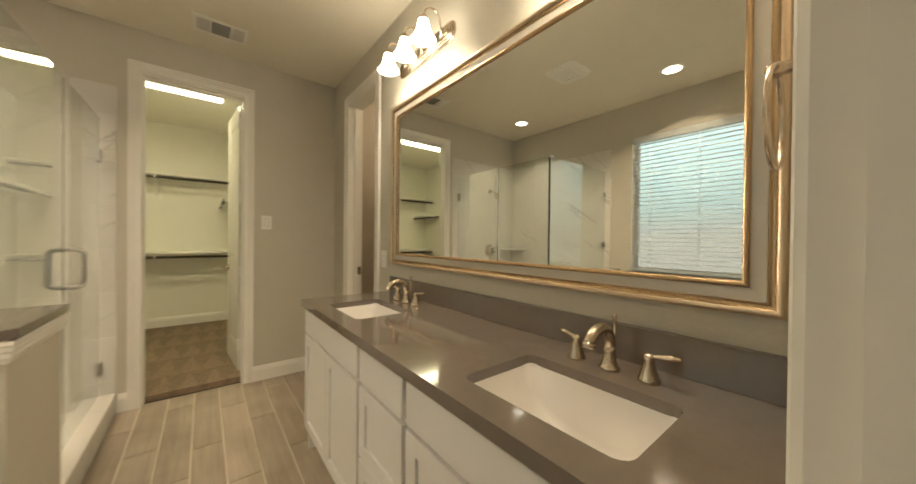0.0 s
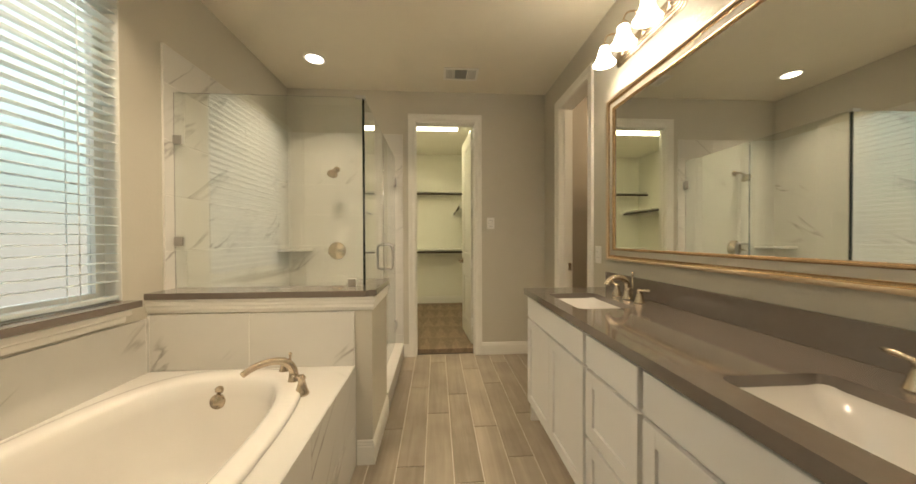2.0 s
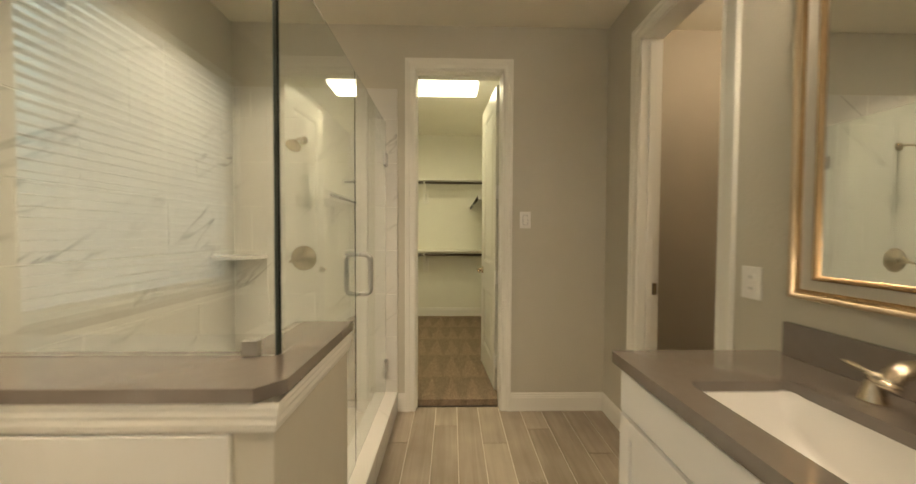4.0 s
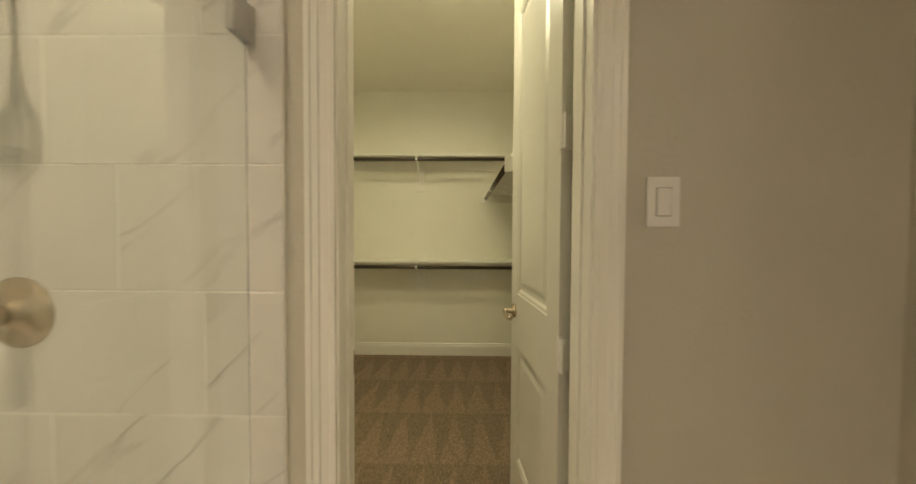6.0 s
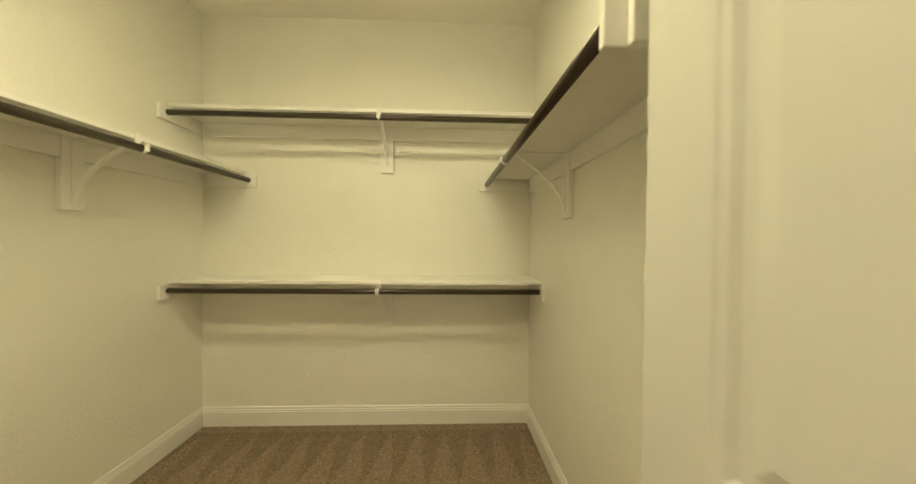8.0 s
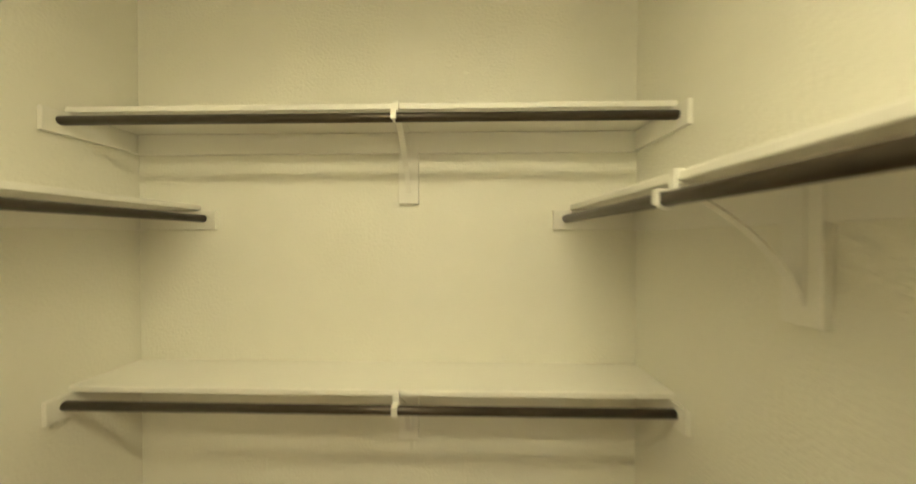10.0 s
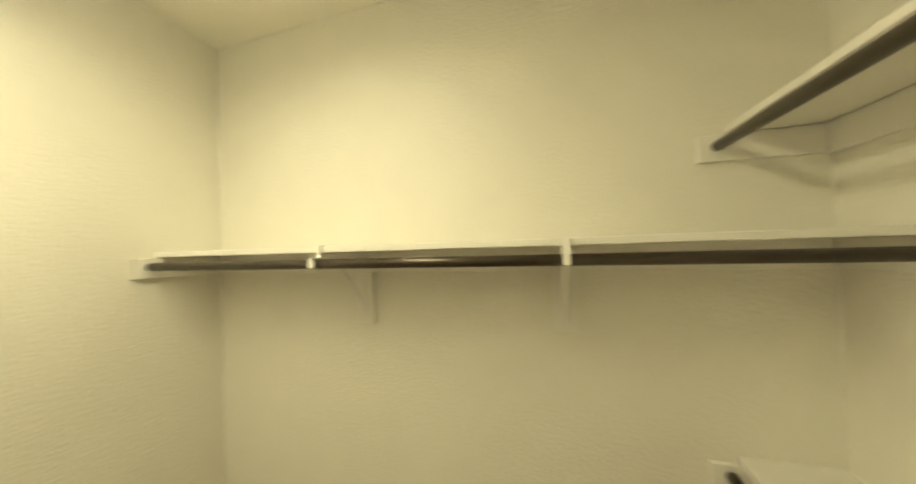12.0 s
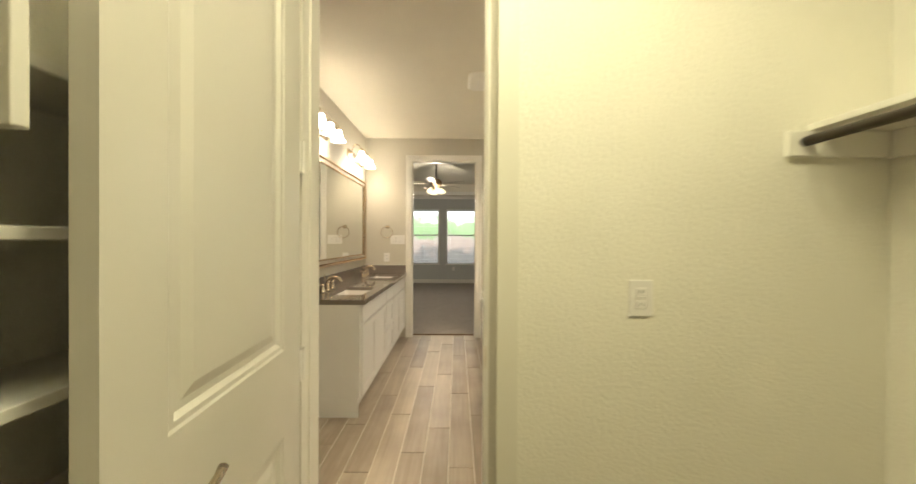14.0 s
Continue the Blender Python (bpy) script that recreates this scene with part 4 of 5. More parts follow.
part("lever", bm, NICKEL, valve, smooth=True)
shelf = thing("corner_shelf", (XW + 0.012, -0.012, 1.098), "white marble corner shelf in the shower", "shelf")
bm = bmesh.new()
pts2 = [(0, 0)] + [(0.235 * math.cos(radians(a)) ** 0.9 if a < 90 else 0, -0.235 * math.sin(radians(a)) ** 0.9) for a in range(0, 91, 10)]
vs0 = [bm.verts.new((x, y, 0)) for x, y in pts2]
vs1 = [bm.verts.new((x, y, -0.022)) for x, y in pts2]
bm.faces.new(vs0)
bm.faces.new(vs1)
for i in range(len(pts2)):
    k = (i + 1) % len(pts2)
    bm.faces.new((vs0[i], vs0[k], vs1[k], vs1[i]))
part("slab", bm, MARBLE, shelf)

# ---- bathroom window ----
win = structure("window_1", boxes((XW - T + 0.006, XW - T + 0.045, WS, WS + 0.045, WZ0, WZ1), (XW - T + 0.006, XW - T + 0.045, WN - 0.045, WN, WZ0, WZ1), (XW - T + 0.006, XW - T + 0.045, WS + 0.045, WN - 0.045, WZ0, WZ0 + 0.045),
                (XW - T + 0.006, XW - T + 0.045, WS + 0.045, WN - 0.045, WZ1 - 0.045, WZ1)), TRIM, "white vinyl window with obscure glass behind blinds", "window")
structure("trim_window_reveal", boxes((XW - T + 0.046, XW - 0.001, WN - 0.004, WN + 0.001, WZ0 + 0.002, WZ1), (XW - T + 0.046, XW - 0.001, WS - 0.001, WS + 0.004, WZ0 + 0.002, WZ1)), TRIM, "white painted sides of the window recess", "window recess")
OBSCURE = glass("obscure_window_glass", (0.95, 0.98, 0.98), 0.18, 1.45)
for a, b in ((WS + 0.045, WN - 0.045),):
    p = part("pane", box(XW - T + 0.020, XW - T + 0.026, a, b, WZ0 + 0.045, WZ1 - 0.045), OBSCURE, win)
    p.visible_shadow = False


def distance_glow(name, stops, z0, z1, strength, ragged, scale):
    """A backdrop's light, banded by height with ragged borders. stops: (height share, colour)."""
    m = bpy.data.materials.new(name)
    m.use_nodes = True
    nt = m.node_tree
    nt.nodes.clear()
    g = nt.nodes.new("ShaderNodeNewGeometry")
    s = nt.nodes.new("ShaderNodeSeparateXYZ")
    nt.links.new(g.outputs["Position"], s.inputs[0])
    n = nt.nodes.new("ShaderNodeTexNoise")
    n.inputs["Scale"].default_value = scale
    n.inputs["Detail"].default_value = 7
    nt.links.new(g.outputs["Position"], n.inputs["Vector"])
    mr = nt.nodes.new("ShaderNodeMapRange")
    mr.inputs["From Min"].default_value, mr.inputs["From Max"].default_value = z0, z1
    nt.links.new(s.outputs["Z"], mr.inputs["Value"])
    c0 = nt.nodes.new("ShaderNodeMath")
    c0.operation = "SUBTRACT"
    c0.inputs[1].default_value = 0.5
    nt.links.new(n.outputs["Fac"], c0.inputs[0])
    ad = nt.nodes.new("ShaderNodeMath")
    ad.operation = "MULTIPLY_ADD"
    ad.inputs[1].default_value = ragged
    nt.links.new(c0.outputs[0], ad.inputs[0])
    nt.links.new(mr.outputs[0], ad.inputs[2])
    cr = nt.nodes.new("ShaderNodeValToRGB")
    while len(cr.color_ramp.elements) < len(stops):
        cr.color_ramp.elements.new(0.5)
    for el, (p, col) in zip(cr.color_ramp.elements, stops):
        el.position, el.color = p, (*col, 1)
    nt.links.new(ad.outputs[0], cr.inputs[0])
    e = nt.nodes.new("ShaderNodeEmission")
    e.inputs["Strength"].default_value = strength
    nt.links.new(cr.outputs[0], e.inputs["Color"])
    o = nt.nodes.new("ShaderNodeOutputMaterial")
    nt.links.new(e.outputs[0], o.inputs["Surface"])
    return m


SIDE = distance_glow("side_yard_daylight", ((0.0, (0.30, 0.27, 0.22)), (0.18, (0.32, 0.30, 0.25)), (0.24, (0.30, 0.36, 0.32)), (0.36, (0.46, 0.60, 0.57)), (0.50, (0.58, 0.74, 0.72)), (0.60, (2.8, 3.2, 3.25)), (1.0, (5.0, 5.6, 5.8))), -0.15, 8.0, 1.5, 0.04, 0.6)
structure("backdrop_side_yard", box(-4.2, -4.18, -15, 3.5, -1.0, 8.0), SIDE, "pale fence and sky outside the bathroom window", "backdrop")


def blinds(name, y0, y1, z0, z1, x, tilt, pitch, label, facing):
    """Horizontal blinds that hang along y (facing x) or, with facing 'y', along x."""
    ob = thing(name, (x, (y0 + y1) / 2, z1), label, "window blind")
    L = y1 - y0
    prof = [(-0.024, -0.0012), (0.0, 0.0022), (0.024, -0.0012), (0.024, 0.0012), (0.0, 0.0046), (-0.024, 0.0012)]
    c, s = math.cos(radians(tilt)), math.sin(radians(tilt))
    n = int((z1 - z0 - 0.10) / pitch)
    me = None
    for i in range(n):
        if me is None:
            bm = bmesh.new()
            rings = [[bm.verts.new((u * c - v * s, e, u * s + v * c)) for u, v in prof] for e in (-L / 2, L / 2)]
            for j in range(6):
                k = (j + 1) % 6
                bm.faces.new((rings[0][j], rings[1][j], rings[1][k], rings[0][k]))
            bm.faces.new(rings[0])
            bm.faces.new(rings[1])
            o = part("slat", bm, BLIND, ob)
            me = o.data
        else:
            o = new("slat", me)
            o.parent = ob
        o.location = (0, 0, -0.085 - i * pitch)
    part("valance", box(-0.032, 0.034, -L / 2, L / 2, -0.062, 0.0, 0.003), BLIND, ob)
    part("bottom_rail", box(-0.025, 0.025, -L / 2, L / 2, -(z1 - z0) + 0.004, -(z1 - z0) + 0.024, 0.003), BLIND, ob)
    for e in (-L * 0.36, 0.0, L * 0.36):
        for u in (-0.026, 0.026):
            part("ladder_cord", box(u - 0.001, u + 0.001, e - 0.002, e + 0.002, -(z1 - z0) + 0.02, -0.06), BLIND, ob)
    if facing == "y":
        ob.matrix_basis = pose(x, 0, z1, 0, 0, 90)
    return ob


blinds("window_blind", WS + 0.006, WN - 0.006, WZ0 + 0.004, WZ1 - 0.002, XW - 0.034, 0, 0.0440, "white wide-slat horizontal blind, lowered and partly open", "x")
sill = thing("window_sill", (XW, (WS + WN) / 2, WZ0), "grey-brown quartz window sill over white moulding", "window sill")
part("slab", centred(box(XW + 0.0, XW + 0.075, WS - 0.03, WN + 0.020, 0.866, 0.898, 0.003), sill), QUARTZ, sill)
part("stool", centred(box(XW - T + 0.045, XW, WS + 0.001, WN - 0.001, 0.880, 0.9005), sill), QUARTZ, sill)
part("apron_moulding", centred(boxes((XW, XW + 0.028, WS - 0.02, WN - 0.01, 0.796, 0.830), (XW, XW + 0.050, WS - 0.02, WN - 0.005, 0.830, 0.866), bevel=0.008), sill), TRIM, sill, "white painted moulding")

# ---- ceiling fixtures ----


def can(x, y):
    ob = thing("recessed_light", (x, y, H), "white-rimmed round recessed can light, switched on", "ceiling light", "recessed lights")
    bm = bmesh.new()
    lathe(bm, ((0.095, -0.001), (0.095, -0.005), (0.082, -0.009), (0.072, -0.006), (0.070, -0.002)), 32)
    part("trim_ring", bm, TRIM, ob, smooth=True)
    part("lens", lathe(bmesh.new(), ((0.070, -0.003), (0.069, -0.0065), (0.02, -0.007)), 32), CANGLOW, ob, "glowing lens")
    return ob


can(-1.117, -0.565)
can(-1.11, -2.27)
vent = thing("ceiling_vent", (0.15, -0.385, H), "white ceiling air register with grey louvres", "air vent")
vent.scale = (1.07, 1.10, 1.0)
part("frame", boxes((-0.15, 0.15, -0.10, -0.078, -0.008, -0.0005), (-0.15, 0.15, 0.078, 0.10, -0.008, -0.0005), (-0.15, -0.128, -0.078, 0.078, -0.008, -0.0005), (0.128, 0.15, -0.078, 0.078, -0.008, -0.0005), (-0.062, -0.052, -0.078, 0.078, -0.008, -0.0005), (0.052, 0.062, -0.078, 0.078, -0.008, -0.0005)), TRIM, vent)
# Grey sheet painted in place of the shaded duct opening.
part("backing", box(-0.128, 0.128, -0.078, 0.078, -0.002, -0.0005), GREYVENTGAP, vent)
for a, b, n in ((-0.126, -0.064, 4), (0.064, 0.126, 4)):
    for i in range(n):
        c = a + (b - a) * (i + 0.5) / n
        part("slat", box(c - 0.0045, c + 0.0035, -0.077, 0.077, -0.007, -0.002), TRIM, vent)
for i in range(9):
    c = -0.07 + 0.14 * (i + 0.5) / 9
    part("slat", box(-0.051, 0.051, c - 0.005, c + 0.004, -0.007, -0.002), GREYVENTGAP, vent)
fanv = thing("exhaust_fan_grille", (-0.45, -1.66, H), "white rounded bathroom exhaust fan grille", "exhaust fan")
bm = bmesh.new()
loft(bm, [[(x, y, z) for x, y in rrect(-a, a, -b, b, 0.05)] for a, b, z in ((0.165, 0.15, -0.001), (0.163, 0.148, -0.012), (0.145, 0.13, -0.028), (0.10, 0.09, -0.032))])
part("cover", bm, TRIM, fanv, smooth=False)
for i in range(4):
    c = -0.075 + 0.05 * i
    part("louvre", box(c - 0.008, c + 0.008, -0.07, 0.07, -0.036, -0.031, 0.001), PLASTIC, fanv)

# ---- closet ----
panel = thing("closet_ceiling_light", (-0.39, 0.89, H), "long fluorescent ceiling light panel, switched on", "ceiling light")
part("housing", boxes((-0.62, 0.62, -0.15, 0.15, -0.022, -0.0005)), TRIM, panel)
part("diffuser", box(-0.60, 0.60, -0.135, 0.135, -0.070, -0.022, 0.012), PANELGLOW, panel, "glowing diffuser")

CLOSETWOOD = mat("white_closet_shelf_paint", (0.84, 0.82, 0.745), 0.42, var=0.012)


def hanger(name, L, off, place, rz, brackets, label, last=0.053):
    """A shelf on the wall y = 0 of its own axes, over a rod in front of it; x runs along the wall from 0 to L."""
    ob = thing(name, place, label, "closet shelf", "closet shelves with rods", rz)
    part("shelf_board", box(0.001, L - 0.001, -off + 0.022, -0.001, 0.038, 0.060, 0.003), CLOSETWOOD, ob)
    part("cleat", box(0.001, L - 0.001, -0.019, -0.001, -0.052, 0.037, 0.002), CLOSETWOOD, ob)
    bm = sweep(bmesh.new(), [(0.012, -off, 0), (L - 0.012, -off, 0)], 0.0165, 16)
    part("hanging_rod", bm, BRONZE, ob, "dark bronze hanging rod", True)
    for e in ((0.0, 0.018, 0.053), (L - 0.018, L, last)):
        part("end_board", box(e[0], e[1], -off - e[2], -0.02, -0.048, 0.036, 0.003), CLOSETWOOD, ob)
    for b in brackets:
        part("bracket_board", box(b - 0.043, b + 0.043, -0.024, -0.0005, -0.270, 0.037, 0.002), CLOSETWOOD, ob)
        bm = bmesh.new()
        add_box(bm, b - 0.011, b + 0.011, -0.028, -0.024, -0.24, 0.037)
        add_box(bm, b - 0.011, b + 0.011, -off + 0.021, -0.020, 0.033, 0.037)
        curve = arc((0, -0.024, -0.225), (0, -0.060, -0.085), (0, -off + 0.030, 0.030), 8)
        for p, q in zip(curve, curve[1:]):
            vs = [bm.verts.new((b + u, c[1] - d, c[2] - d)) for c in (p, q) for u, d in ((-0.011, 0), (0.011, 0), (0.011, 0.004), (-0.011, 0.004))]
            for f in ((0, 1, 5, 4), (1, 2, 6, 5), (2, 3, 7, 6), (3, 0, 4, 7)):
                bm.faces.new([vs[m] for m in f])
        br = part("bracket", bm, CLOSETWOOD, ob)
        bm = bmesh.new()
        add_box(bm, b - 0.010, b + 0.010, -off + 0.012, -off + 0.021, 0.014, 0.064)
        add_box(bm, b - 0.010, b + 0.010, -off + 0.021, -off + 0.034, 0.0605, 0.064)
        add_box(bm, b - 0.010, b + 0.010, -off - 0.024, -off - 0.018, -0.012, 0.021)
        add_box(bm, b - 0.010, b + 0.010, -off - 0.018, -off + 0.012, 0.017, 0.021)
        sweep(bm, [(b, -off - 0.0195 * math.cos(a), 0.0195 * math.sin(a)) for a in [math.pi * k / 8 for k in range(-1, -10, -1)]], 0.0055, 8)
        part("rod_hook", bm, CLOSETWOOD, br)
    return ob


LW = CX1 - CX0
hanger("closet_shelf", LW, 0.288, (CX0, CY1, 0.957), 0, (1.215,), "white shelf with dark rod along the back wall, low")
hanger("closet_shelf", LW, 0.288, (CX0, CY1, 1.981), 0, (1.215,), "white shelf with dark rod along the back wall, high")
DW = CY1 - CY0 - 0.004
hanger("closet_shelf", DW, 0.305, (CX0, CY0 + 0.004, 1.648), 90, (0.837, 1.644), "white shelf with dark rod along the long side wall")
RN = CY1 - 0.862
rshelf = hanger("closet_shelf", RN, 0.307, (CX1, CY1, 1.645), -90, (0.70,), "white shelf with dark rod ending at the shelf tower", 0.020)
part("end_block", box(RN + 0.001, RN + 0.019, -0.288, -0.001, -0.050, 0.080, 0.003), CLOSETWOOD, rshelf)

# shelf tower behind the door
tw = thing("shelf_tower", (CX1, 0.48, 0), "white built-in shelf tower behind the closet door", "shelf unit")
part("side_panel", box(-0.190, -0.001, 0.345, 0.362, 0.004, 1.585, 0.002), CLOSETWOOD, tw)
part("face_strip", box(-0.232, -0.191, 0.326, 0.344, 1.447, 1.600, 0.002), CLOSETWOOD, tw)
for k in range(7):
    z = 0.168 + 0.229 * k
    part("shelf", box(-0.186, -0.001, -0.352, 0.344, z, z + 0.019, 0.002), CLOSETWOOD, tw)

# closet door, open into the closet
DLEN, DTH = 0.612, 0.035
cdoor = thing("closet_door", (0.306, CY0 + 0.030, 0), "white two-panel closet door, swung open", "door")
ang = math.degrees(math.atan2(0.840 - (CY0 + 0.030), 0.250 - 0.306))
cdoor.matrix_basis = pose(0.306, CY0 + 0.030, 0, 0, 0, ang)


def door_leaf(L, h, th, z0):
    """A leaf along +x from the hinge, y from -th to 0, with sunk panels on both faces and moulded edges."""
    bm = bmesh.new()
    st, pan = 0.105, ((0.215, 0.755), (1.000, h - 0.125))
    xs = (0.03, 0.03 + st, L - st, L)
    add_box(bm, xs[0], xs[1], -th, 0, z0, h)
    add_box(bm, xs[2], xs[3], -th, 0, z0, h)
    for a, b in ((z0, pan[0][0]), (pan[0][1], pan[1][0]), (pan[1][1], h)):
        add_box(bm, xs[1], xs[2], -th, 0, a, b)
    for a, b in pan:
        for face, sgn in ((0.0, -1), (-th, 1)):
            q = []
            for u, d in ((0, 0), (0.006, 0.003), (0.016, 0.0035), (0.026, 0.011), (0.040, 0.011)):
                q.append([bm.verts.new(p) for p in ((xs[1] + u, face + sgn * d, a + u), (xs[2] - u, face + sgn * d, a + u), (xs[2] - u, face + sgn * d, b - u), (xs[1] + u, face + sgn * d, b - u))])
            u, d = 0.062, 0.005
            q.append([bm.verts.new(p) for p in ((xs[1] + u, face + sgn * d, a + u), (xs[2] - u, face + sgn * d, a + u), (xs[2] - u, face + sgn * d, b - u), (xs[1] + u, face + sgn * d, b - u))])
            for r0, r1 in zip(q, q[1:]):
                for k in range(4):
                    bm.faces.new((r0[k], r0[(k + 1) % 4], r1[(k + 1) % 4], r1[k]))
            bm.faces.new(q[-1])
    return bm


leaf = part("leaf", door_leaf(DLEN + 0.03, 2.41, DTH, 0.014), DOORP, cdoor)
for z in (0.25, 0.915, 1.58, 2.245):
    bm = bmesh.new()
    add_box(bm, -0.010, 0.014, 0.0, 0.004, z - 0.05, z + 0.05)
    sweep(bm, [(0.012, 0.004, z - 0.05), (0.012, 0.004, z + 0.05)], 0.007, 10)
    add_box(bm, 0.012, 0.0305, -0.030, 0.004, z - 0.05, z + 0.05)
    part("hinge", bm, PLASTIC, cdoor, "white painted hinge")
for s in (1, -1):
    bm = bmesh.new()
    y0 = 0.0 if s > 0 else -DTH
    kx, kz = DLEN + 0.03 - 0.062, 0.912
    lathe(bm, ((0.033, 0.0), (0.033, s * 0.006), (0.028, s * 0.011), (0.013, s * 0.014), (0.011, s * 0.040), (0.014, s * 0.048)), 24, "y", at=(kx, y0, kz))
    rose = part("lever_rose", bm, NICKEL, cdoor, "brushed nickel rose", True)
    bm = bmesh.new()
    sweep(bm, [(kx + 0.004, y0 + s * 0.048, kz), (kx - 0.030, y0 + s * 0.052, kz - 0.004), (kx - 0.062, y0 + s * 0.050, kz - 0.016), (kx - 0.092, y0 + s * 0.046, kz - 0.012), (kx - 0.108, y0 + s * 0.044, kz - 0.006)], [0.011, 0.010, 0.0085, 0.008, 0.009], 12)
    part("lever", bm, NICKEL, rose, smooth=True)
strike = thing("strike_plate", (JL + 0.006, 0.086, 0.912), "brushed nickel strike plate on the closet jamb", "strike plate")
part("plate", boxes((0.0, 0.0015, -0.016, 0.016, -0.035, 0.035)), NICKEL, strike)
strike2 = thing("strike_plate", (XE + 0.098, TD1 - 0.012, 0.925), "brushed nickel strike plate on the toilet room jamb", "strike plate")
part("plate", boxes((-0.016, 0.016, -0.0015, 0.0, -0.035, 0.035)), NICKEL, strike2)

# ---- toilet ----
toilet = thing("toilet", (2.05, -0.36, FZ), "white ceramic toilet with closed lid", "toilet", rz=0)


def egg(cx, rx0, rx1, ry, z, n=28):
    return [(cx + (rx1 if math.cos(a) > 0 else rx0) * math.cos(a), ry * math.sin(a), z) for a in [2 * math.pi * k / n for k in range(n)]]


part("bowl", loft(bmesh.new(), [egg(0, 0.20, 0.20, 0.105, 0.0), egg(0, 0.19, 0.19, 0.10, 0.08), egg(0, 0.20, 0.20, 0.11, 0.2), egg(0, 0.24, 0.25, 0.165, 0.33), egg(0, 0.26, 0.25, 0.185, 0.40), egg(0, 0.25, 0.25, 0.18, 0.415)]), CERAMIC, toilet, smooth=True)
part("seat", loft(bmesh.new(), [egg(0, 0.262, 0.24, 0.188, 0.417), egg(0, 0.265, 0.24, 0.190, 0.430), egg(0, 0.26, 0.24, 0.186, 0.437)]), CERAMIC, toilet, smooth=True)
part("lid", loft(bmesh.new(), [egg(0, 0.262, 0.24, 0.188, 0.440), egg(0, 0.262, 0.24, 0.188, 0.452), egg(0, 0.245, 0.22, 0.172, 0.460), egg(0, 0.12, 0.1, 0.08, 0.463)]), CERAMIC, toilet, smooth=True)
part("tank", box(0.26, 0.46, -0.21, 0.21, 0.40, 0.76, 0.02), CERAMIC, toilet)
part("tank_lid", box(0.25, 0.47, -0.22, 0.22, 0.76, 0.795, 0.01), CERAMIC, toilet)

# ---- bedroom ----
for i, (a, b) in enumerate(BW):
    wv = structure(f"window_{i + 2}", boxes((a, a + 0.04, BY - T + 0.01, BY - T + 0.05, BWZ0, BWZ1), (b - 0.04, b, BY - T + 0.01, BY - T + 0.05, BWZ0, BWZ1), (a + 0.04, b - 0.04, BY - T + 0.01, BY - T + 0.05, BWZ0, BWZ0 + 0.04), (a + 0.04, b - 0.04, BY - T + 0.01, BY - T + 0.05, BWZ1 - 0.04, BWZ1), (a + 0.04, b - 0.04, BY - T + 0.012, BY - T + 0.048, 1.45, 1.49)), TRIM, "white sash window of the bedroom with blinds", "window")
    p = part("pane", box(a + 0.04, b - 0.04, BY - T + 0.025, BY - T + 0.03, BWZ0 + 0.04, BWZ1 - 0.04), glass("bedroom_window_glass"), wv)
    p.visible_shadow = False
    part("window_sill", box(a - 0.03, b + 0.03, BY - 0.02, BY + 0.035, BWZ0 - 0.025, BWZ0, 0.004), TRIM, wv)
    bl = blinds("window_blind", -(b - a) / 2 + 0.006, (b - a) / 2 - 0.006, BWZ0 + 0.003, BWZ1 - 0.002, (a + b) / 2, -8, 0.042, "white wide-slat bedroom blind, lowered and open", "y")
    bl.location.y = BY - 0.036
GARDEN = distance_glow("garden_daylight", ((0.0, (0.16, 0.15, 0.14)), (0.20, (0.20, 0.18, 0.17)), (0.30, (0.45, 0.34, 0.29)), (0.37, (0.50, 0.42, 0.36)), (0.40, (0.30, 0.42, 0.20)), (0.56, (0.42, 0.58, 0.30)), (0.60, (1.0, 1.0, 1.0)), (1.0, (1.0, 1.0, 1.0))), -0.6, 5.0, 1.45, 0.42, 1.3)
structure("backdrop_garden", box(-14, 14, -19.2, -19.1, -1, 9), GARDEN, "fence, green trees and pale sky beyond the bedroom windows", "backdrop")
structure("ground", box(-60, 60, -60, BY - T, -0.3, -0.2), mat("lawn", (0.08, 0.12, 0.04), 0.9, var=0.2), "lawn outside the bedroom", "ground")
cove = structure("trim_tray_ceiling_edge", boxes((-2.7, 2.5, -8.3, -8.27, 2.66, 2.76), (-3.4, 3.2, BY, BY + 0.06, 2.62, 2.70)), TRIM, "white moulding round the tray ceiling", "moulding")

fan = thing("ceiling_fan", (0.25, -5.5, 2.98), "five-blade ceiling fan with lit tulip glass shades", "ceiling fan")
bm = bmesh.new()
lathe(bm, ((0.07, 0.0), (0.07, -0.03), (0.045, -0.06), (0.014, -0.07)), 20)
part("canopy", bm, BRONZE, fan, smooth=True)
part("down_rod", sweep(bmesh.new(), [(0, 0, -0.06), (0, 0, -0.39)], 0.011, 10), BRONZE, fan)
part("motor", lathe(bmesh.new(), ((0.03, -0.37), (0.09, -0.40), (0.125, -0.43), (0.125, -0.49), (0.09, -0.52), (0.05, -0.56), (0.04, -0.60)), 24), mat("antique_bronze_motor", (0.32, 0.22, 0.13), 0.35, 0.8), fan, smooth=True)
FANB = mat("pale_fan_blade", (0.50, 0.45, 0.38), 0.5, var=0.05)
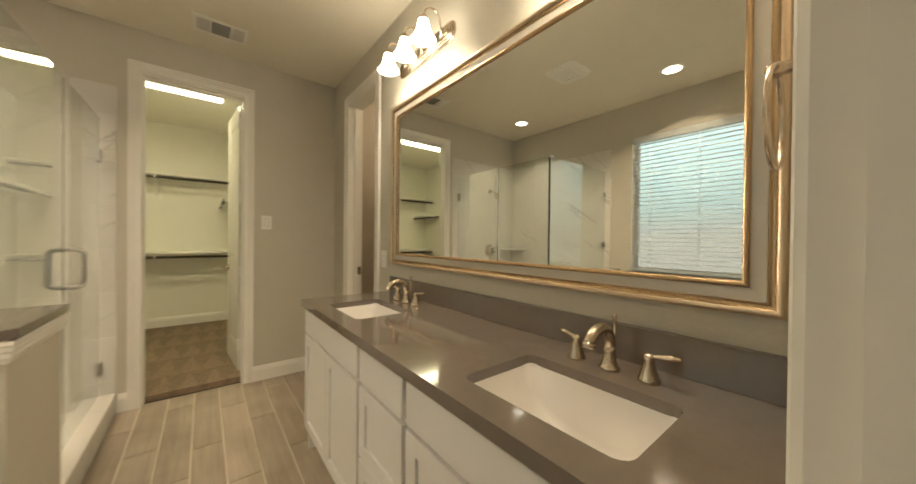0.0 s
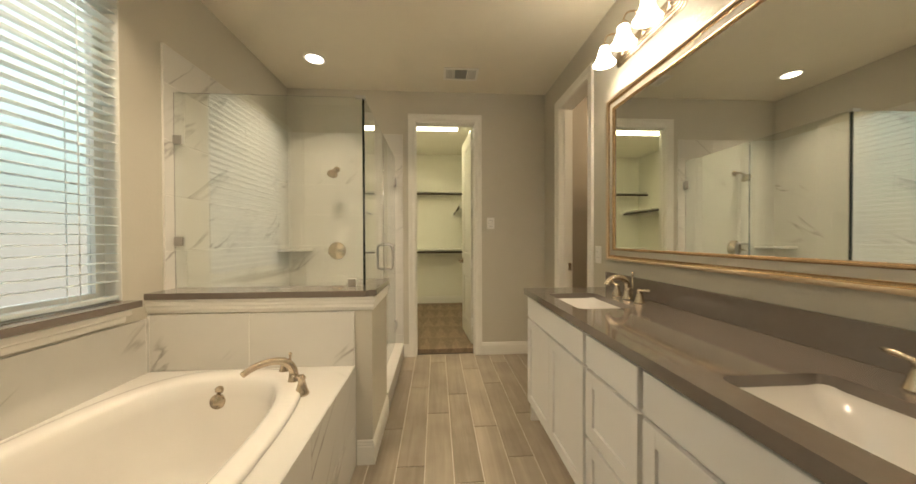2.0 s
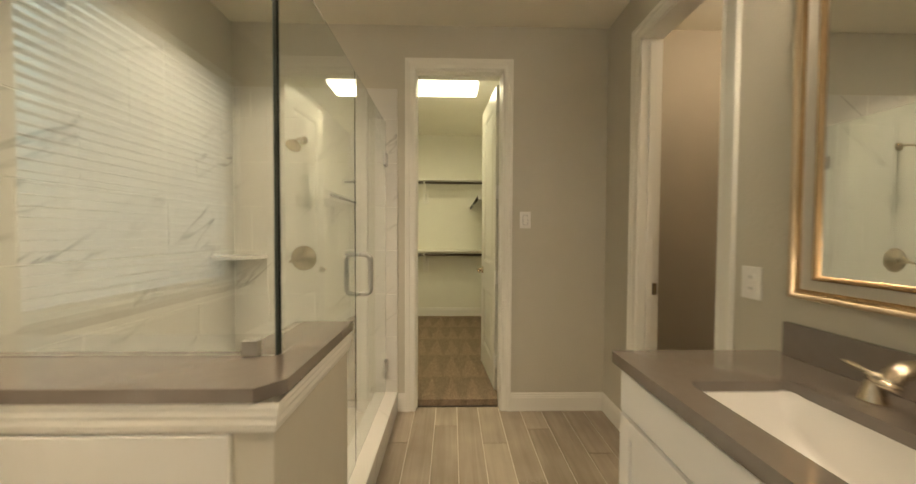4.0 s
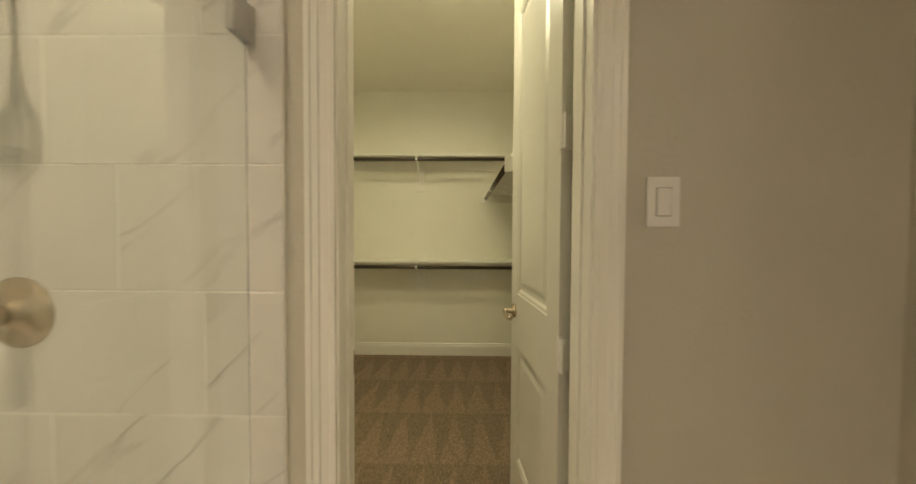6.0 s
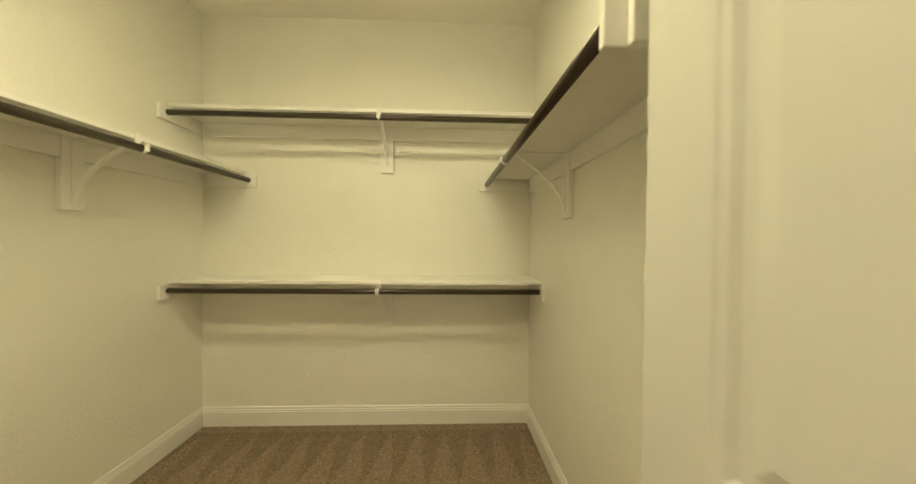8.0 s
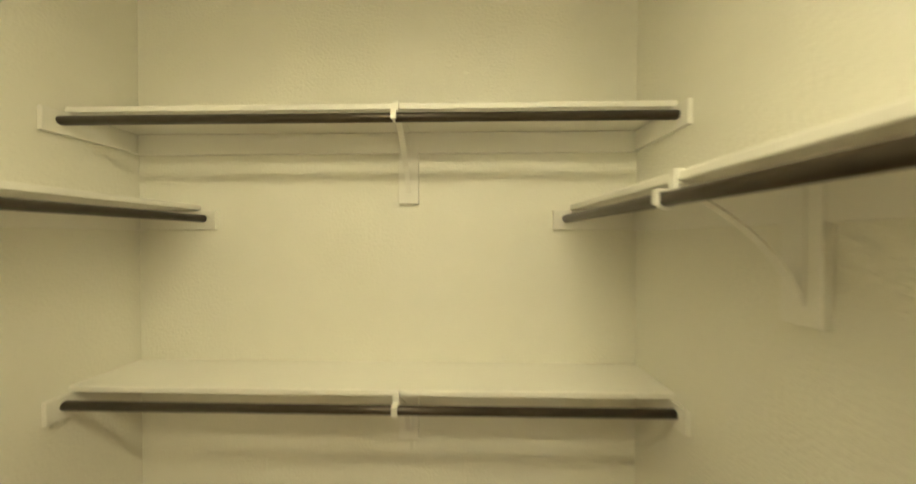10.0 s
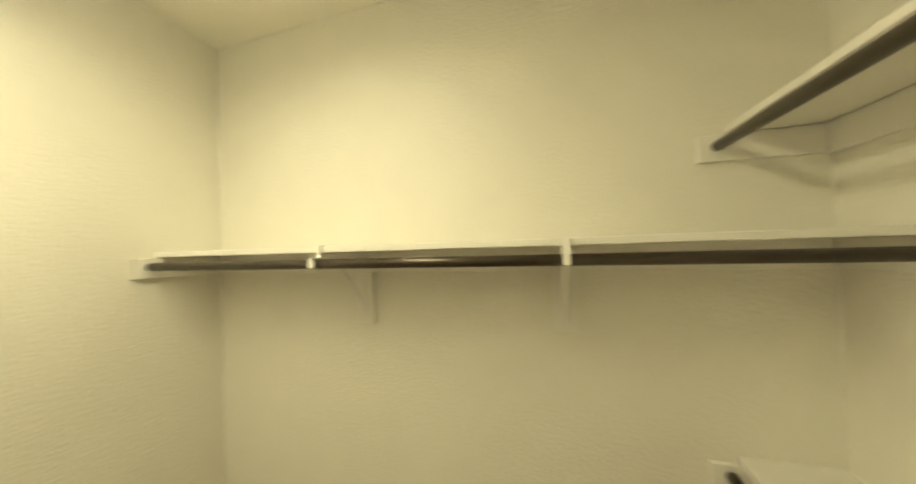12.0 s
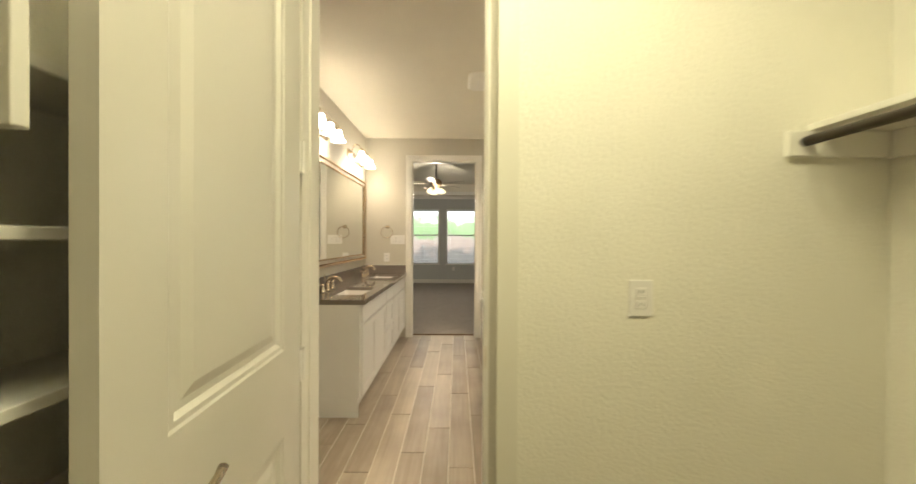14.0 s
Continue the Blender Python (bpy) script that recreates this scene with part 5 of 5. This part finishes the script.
for k in range(5):
    a = radians(8 + 72 * k)
    bm = bmesh.new()
    loft(bm, [[(x, y, z) for x, y in rrect(0.20, 0.66, -0.065, 0.065, 0.05)] for z in (-0.006, 0.0)])
    add_box(bm, 0.10, 0.24, -0.02, 0.02, -0.012, -0.004)
    bmesh.ops.transform(bm, matrix=Matrix.Translation((0, 0, -0.475)) @ Matrix.Rotation(a, 4, "Z") @ Matrix.Rotation(radians(12), 4, "X"), verts=bm.verts)
    part("blade", bm, FANB, fan)
for k in range(4):
    a = radians(20 + 90 * k)
    bm = bmesh.new()
    lathe(bm, ((0.022, 0.03), (0.035, 0.0), (0.05, -0.05), (0.062, -0.085)), 18)
    bmesh.ops.transform(bm, matrix=Matrix.Translation((0.12 * math.cos(a), 0.12 * math.sin(a), -0.60)) @ Matrix.Rotation(a, 4, "Z") @ Matrix.Rotation(radians(-28), 4, "Y"), verts=bm.verts)
    part("shade", bm, FANGLOW, fan, "lit tulip glass shade", True)

# ---- tiles, laid last ----


def box_mesh(name, dx, dy, dz, material, bevel=0.0015):
    bm = bmesh.new()
    add_box(bm, -dx / 2, dx / 2, -dy / 2, dy / 2, -dz / 2, dz / 2)
    bmesh.ops.bevel(bm, geom=list(bm.edges), offset=bevel, segments=1, affect="EDGES")
    bmesh.ops.recalc_face_normals(bm, faces=bm.faces)
    me = bpy.data.meshes.new(name)
    bm.to_mesh(me)
    bm.free()
    me.materials.append(material)
    return me


CACHE = {}


def piece(name, x0, x1, y0, y1, z0, z1, material, parent):
    key = (round(x1 - x0, 3), round(y1 - y0, 3), round(z1 - z0, 3), material.name)
    if key not in CACHE:
        CACHE[key] = box_mesh(name, *key[:3], material)
    ob = new(name, CACHE[key])
    ob.parent = parent
    ob.location = Vector(((x0 + x1) / 2, (y0 + y1) / 2, (z0 + z1) / 2)) - parent.matrix_basis.translation
    return ob


ROWZ = [0.03] + [0.190 + 0.3135 * k for k in range(7)] + [2.285]
G = 0.0016
tn = structure("tile_bed_north", box(XW + 0.001, -0.432, -0.0095, -0.0005, FZ, 2.285), TGROUT, "grout bed of the shower wall tiles", "tiled wall")
tw_ = structure("tile_bed_west", box(XW + 0.0005, XW + 0.0105, -1.506, -0.010, 0.0, 2.285), TGROUT, "grout bed of the shower wall tiles", "tiled wall")
for r in range(len(ROWZ) - 1):
    z0, z1 = ROWZ[r] + G, ROWZ[r + 1] - G
    cuts = [XW + 0.012] + [c for c in [-0.638 - 0.6096 * k + (0.0, -0.215, 0.215)[(r + 0) % 3] for k in range(-1, 3)][::-1] if XW + 0.06 < c < -0.47] + [-0.432]
    for a, b in zip(cuts, cuts[1:]):
        piece("tile", a + G, b - G, -0.011, -0.004, z0, z1, MARBLE, tn)
    cuts = [-1.506] + [c for c in [-1.45 + 0.6096 * k + (0.1, 0.3, 0.5)[r % 3] for k in range(0, 3)] if -1.48 < c < -0.07] + [-0.012]
    for a, b in zip(cuts, cuts[1:]):
        piece("tile", XW + 0.004, XW + 0.012, a + G, b - G, z0, z1, MARBLE, tw_)
tk = structure("tile_bed_low_wall", boxes((XW + 0.001, TX + 0.001, KY0 - 0.0105, KY0 - 0.0005, DZ, 0.798), (XW + 0.0005, XW + 0.0105, YS + 0.001, KY0 - 0.0105, DZ, 0.782)), TGROUT, "grout bed of the tub surround tiles", "tiled wall")
cuts = [XW + 0.012, -1.085, TX + 0.001]
for a, b in zip(cuts, cuts[1:]):
    piece("tile", a + G, b - G, KY0 - 0.012, KY0 - 0.004, DZ + G, 0.799, MARBLE, tk)
cuts = [YS + 0.002, -2.85, -2.24, -1.63, KY0 - 0.012]
for a, b in zip(cuts, cuts[1:]):
    piece("tile", XW + 0.004, XW + 0.012, a + G, b - G, DZ + G, 0.783, MARBLE, tk)

floor = bpy.data.objects["floor_bathroom"]
PW, PL = 0.155, 0.93
JOINT = {-3: -1.29, -2: -0.714, -1: -1.12, 0: -0.85, 1: -1.30, 2: -0.675, 3: -1.16, 4: -0.93, 5: -1.40, 6: -0.7, -4: -0.9}
for k in range(-4, 7):
    x0, x1 = 0.005 + PW * k, 0.005 + PW * (k + 1)
    x1 = min(x1, XE)
    lo = YS - T + 0.016
    ys = [JOINT[k] + PL * j for j in range(-4, 3)]
    ys = [lo] + [y for y in ys if lo + 0.03 < y < 0.02] + [0.048]
    for a, b in zip(ys, ys[1:]):
        piece("plank_tile", x0 + 0.0027, x1 - 0.0027, a + 0.0027, b - 0.0027, FZ - 0.006, FZ + 0.0005, PLANK, floor)
wf = bpy.data.objects["floor_toilet_room"]
for k in range(0, 10):
    for j in range(-1, 2):
        a, b = XE + T + 0.01 + PW * k, XE + T + 0.01 + PW * (k + 1)
        y0 = -1.49 + PL * (j + 0.3 * (k % 3))
        y1 = min(y0 + PL, -0.001)
        y0 = max(y0, -1.499)
        if y1 - y0 > 0.05 and b < 2.75:
            piece("plank_tile", a + 0.002, b - 0.002, y0 + 0.002, y1 - 0.002, FZ - 0.004, FZ + 0.0015, PLANK, wf)
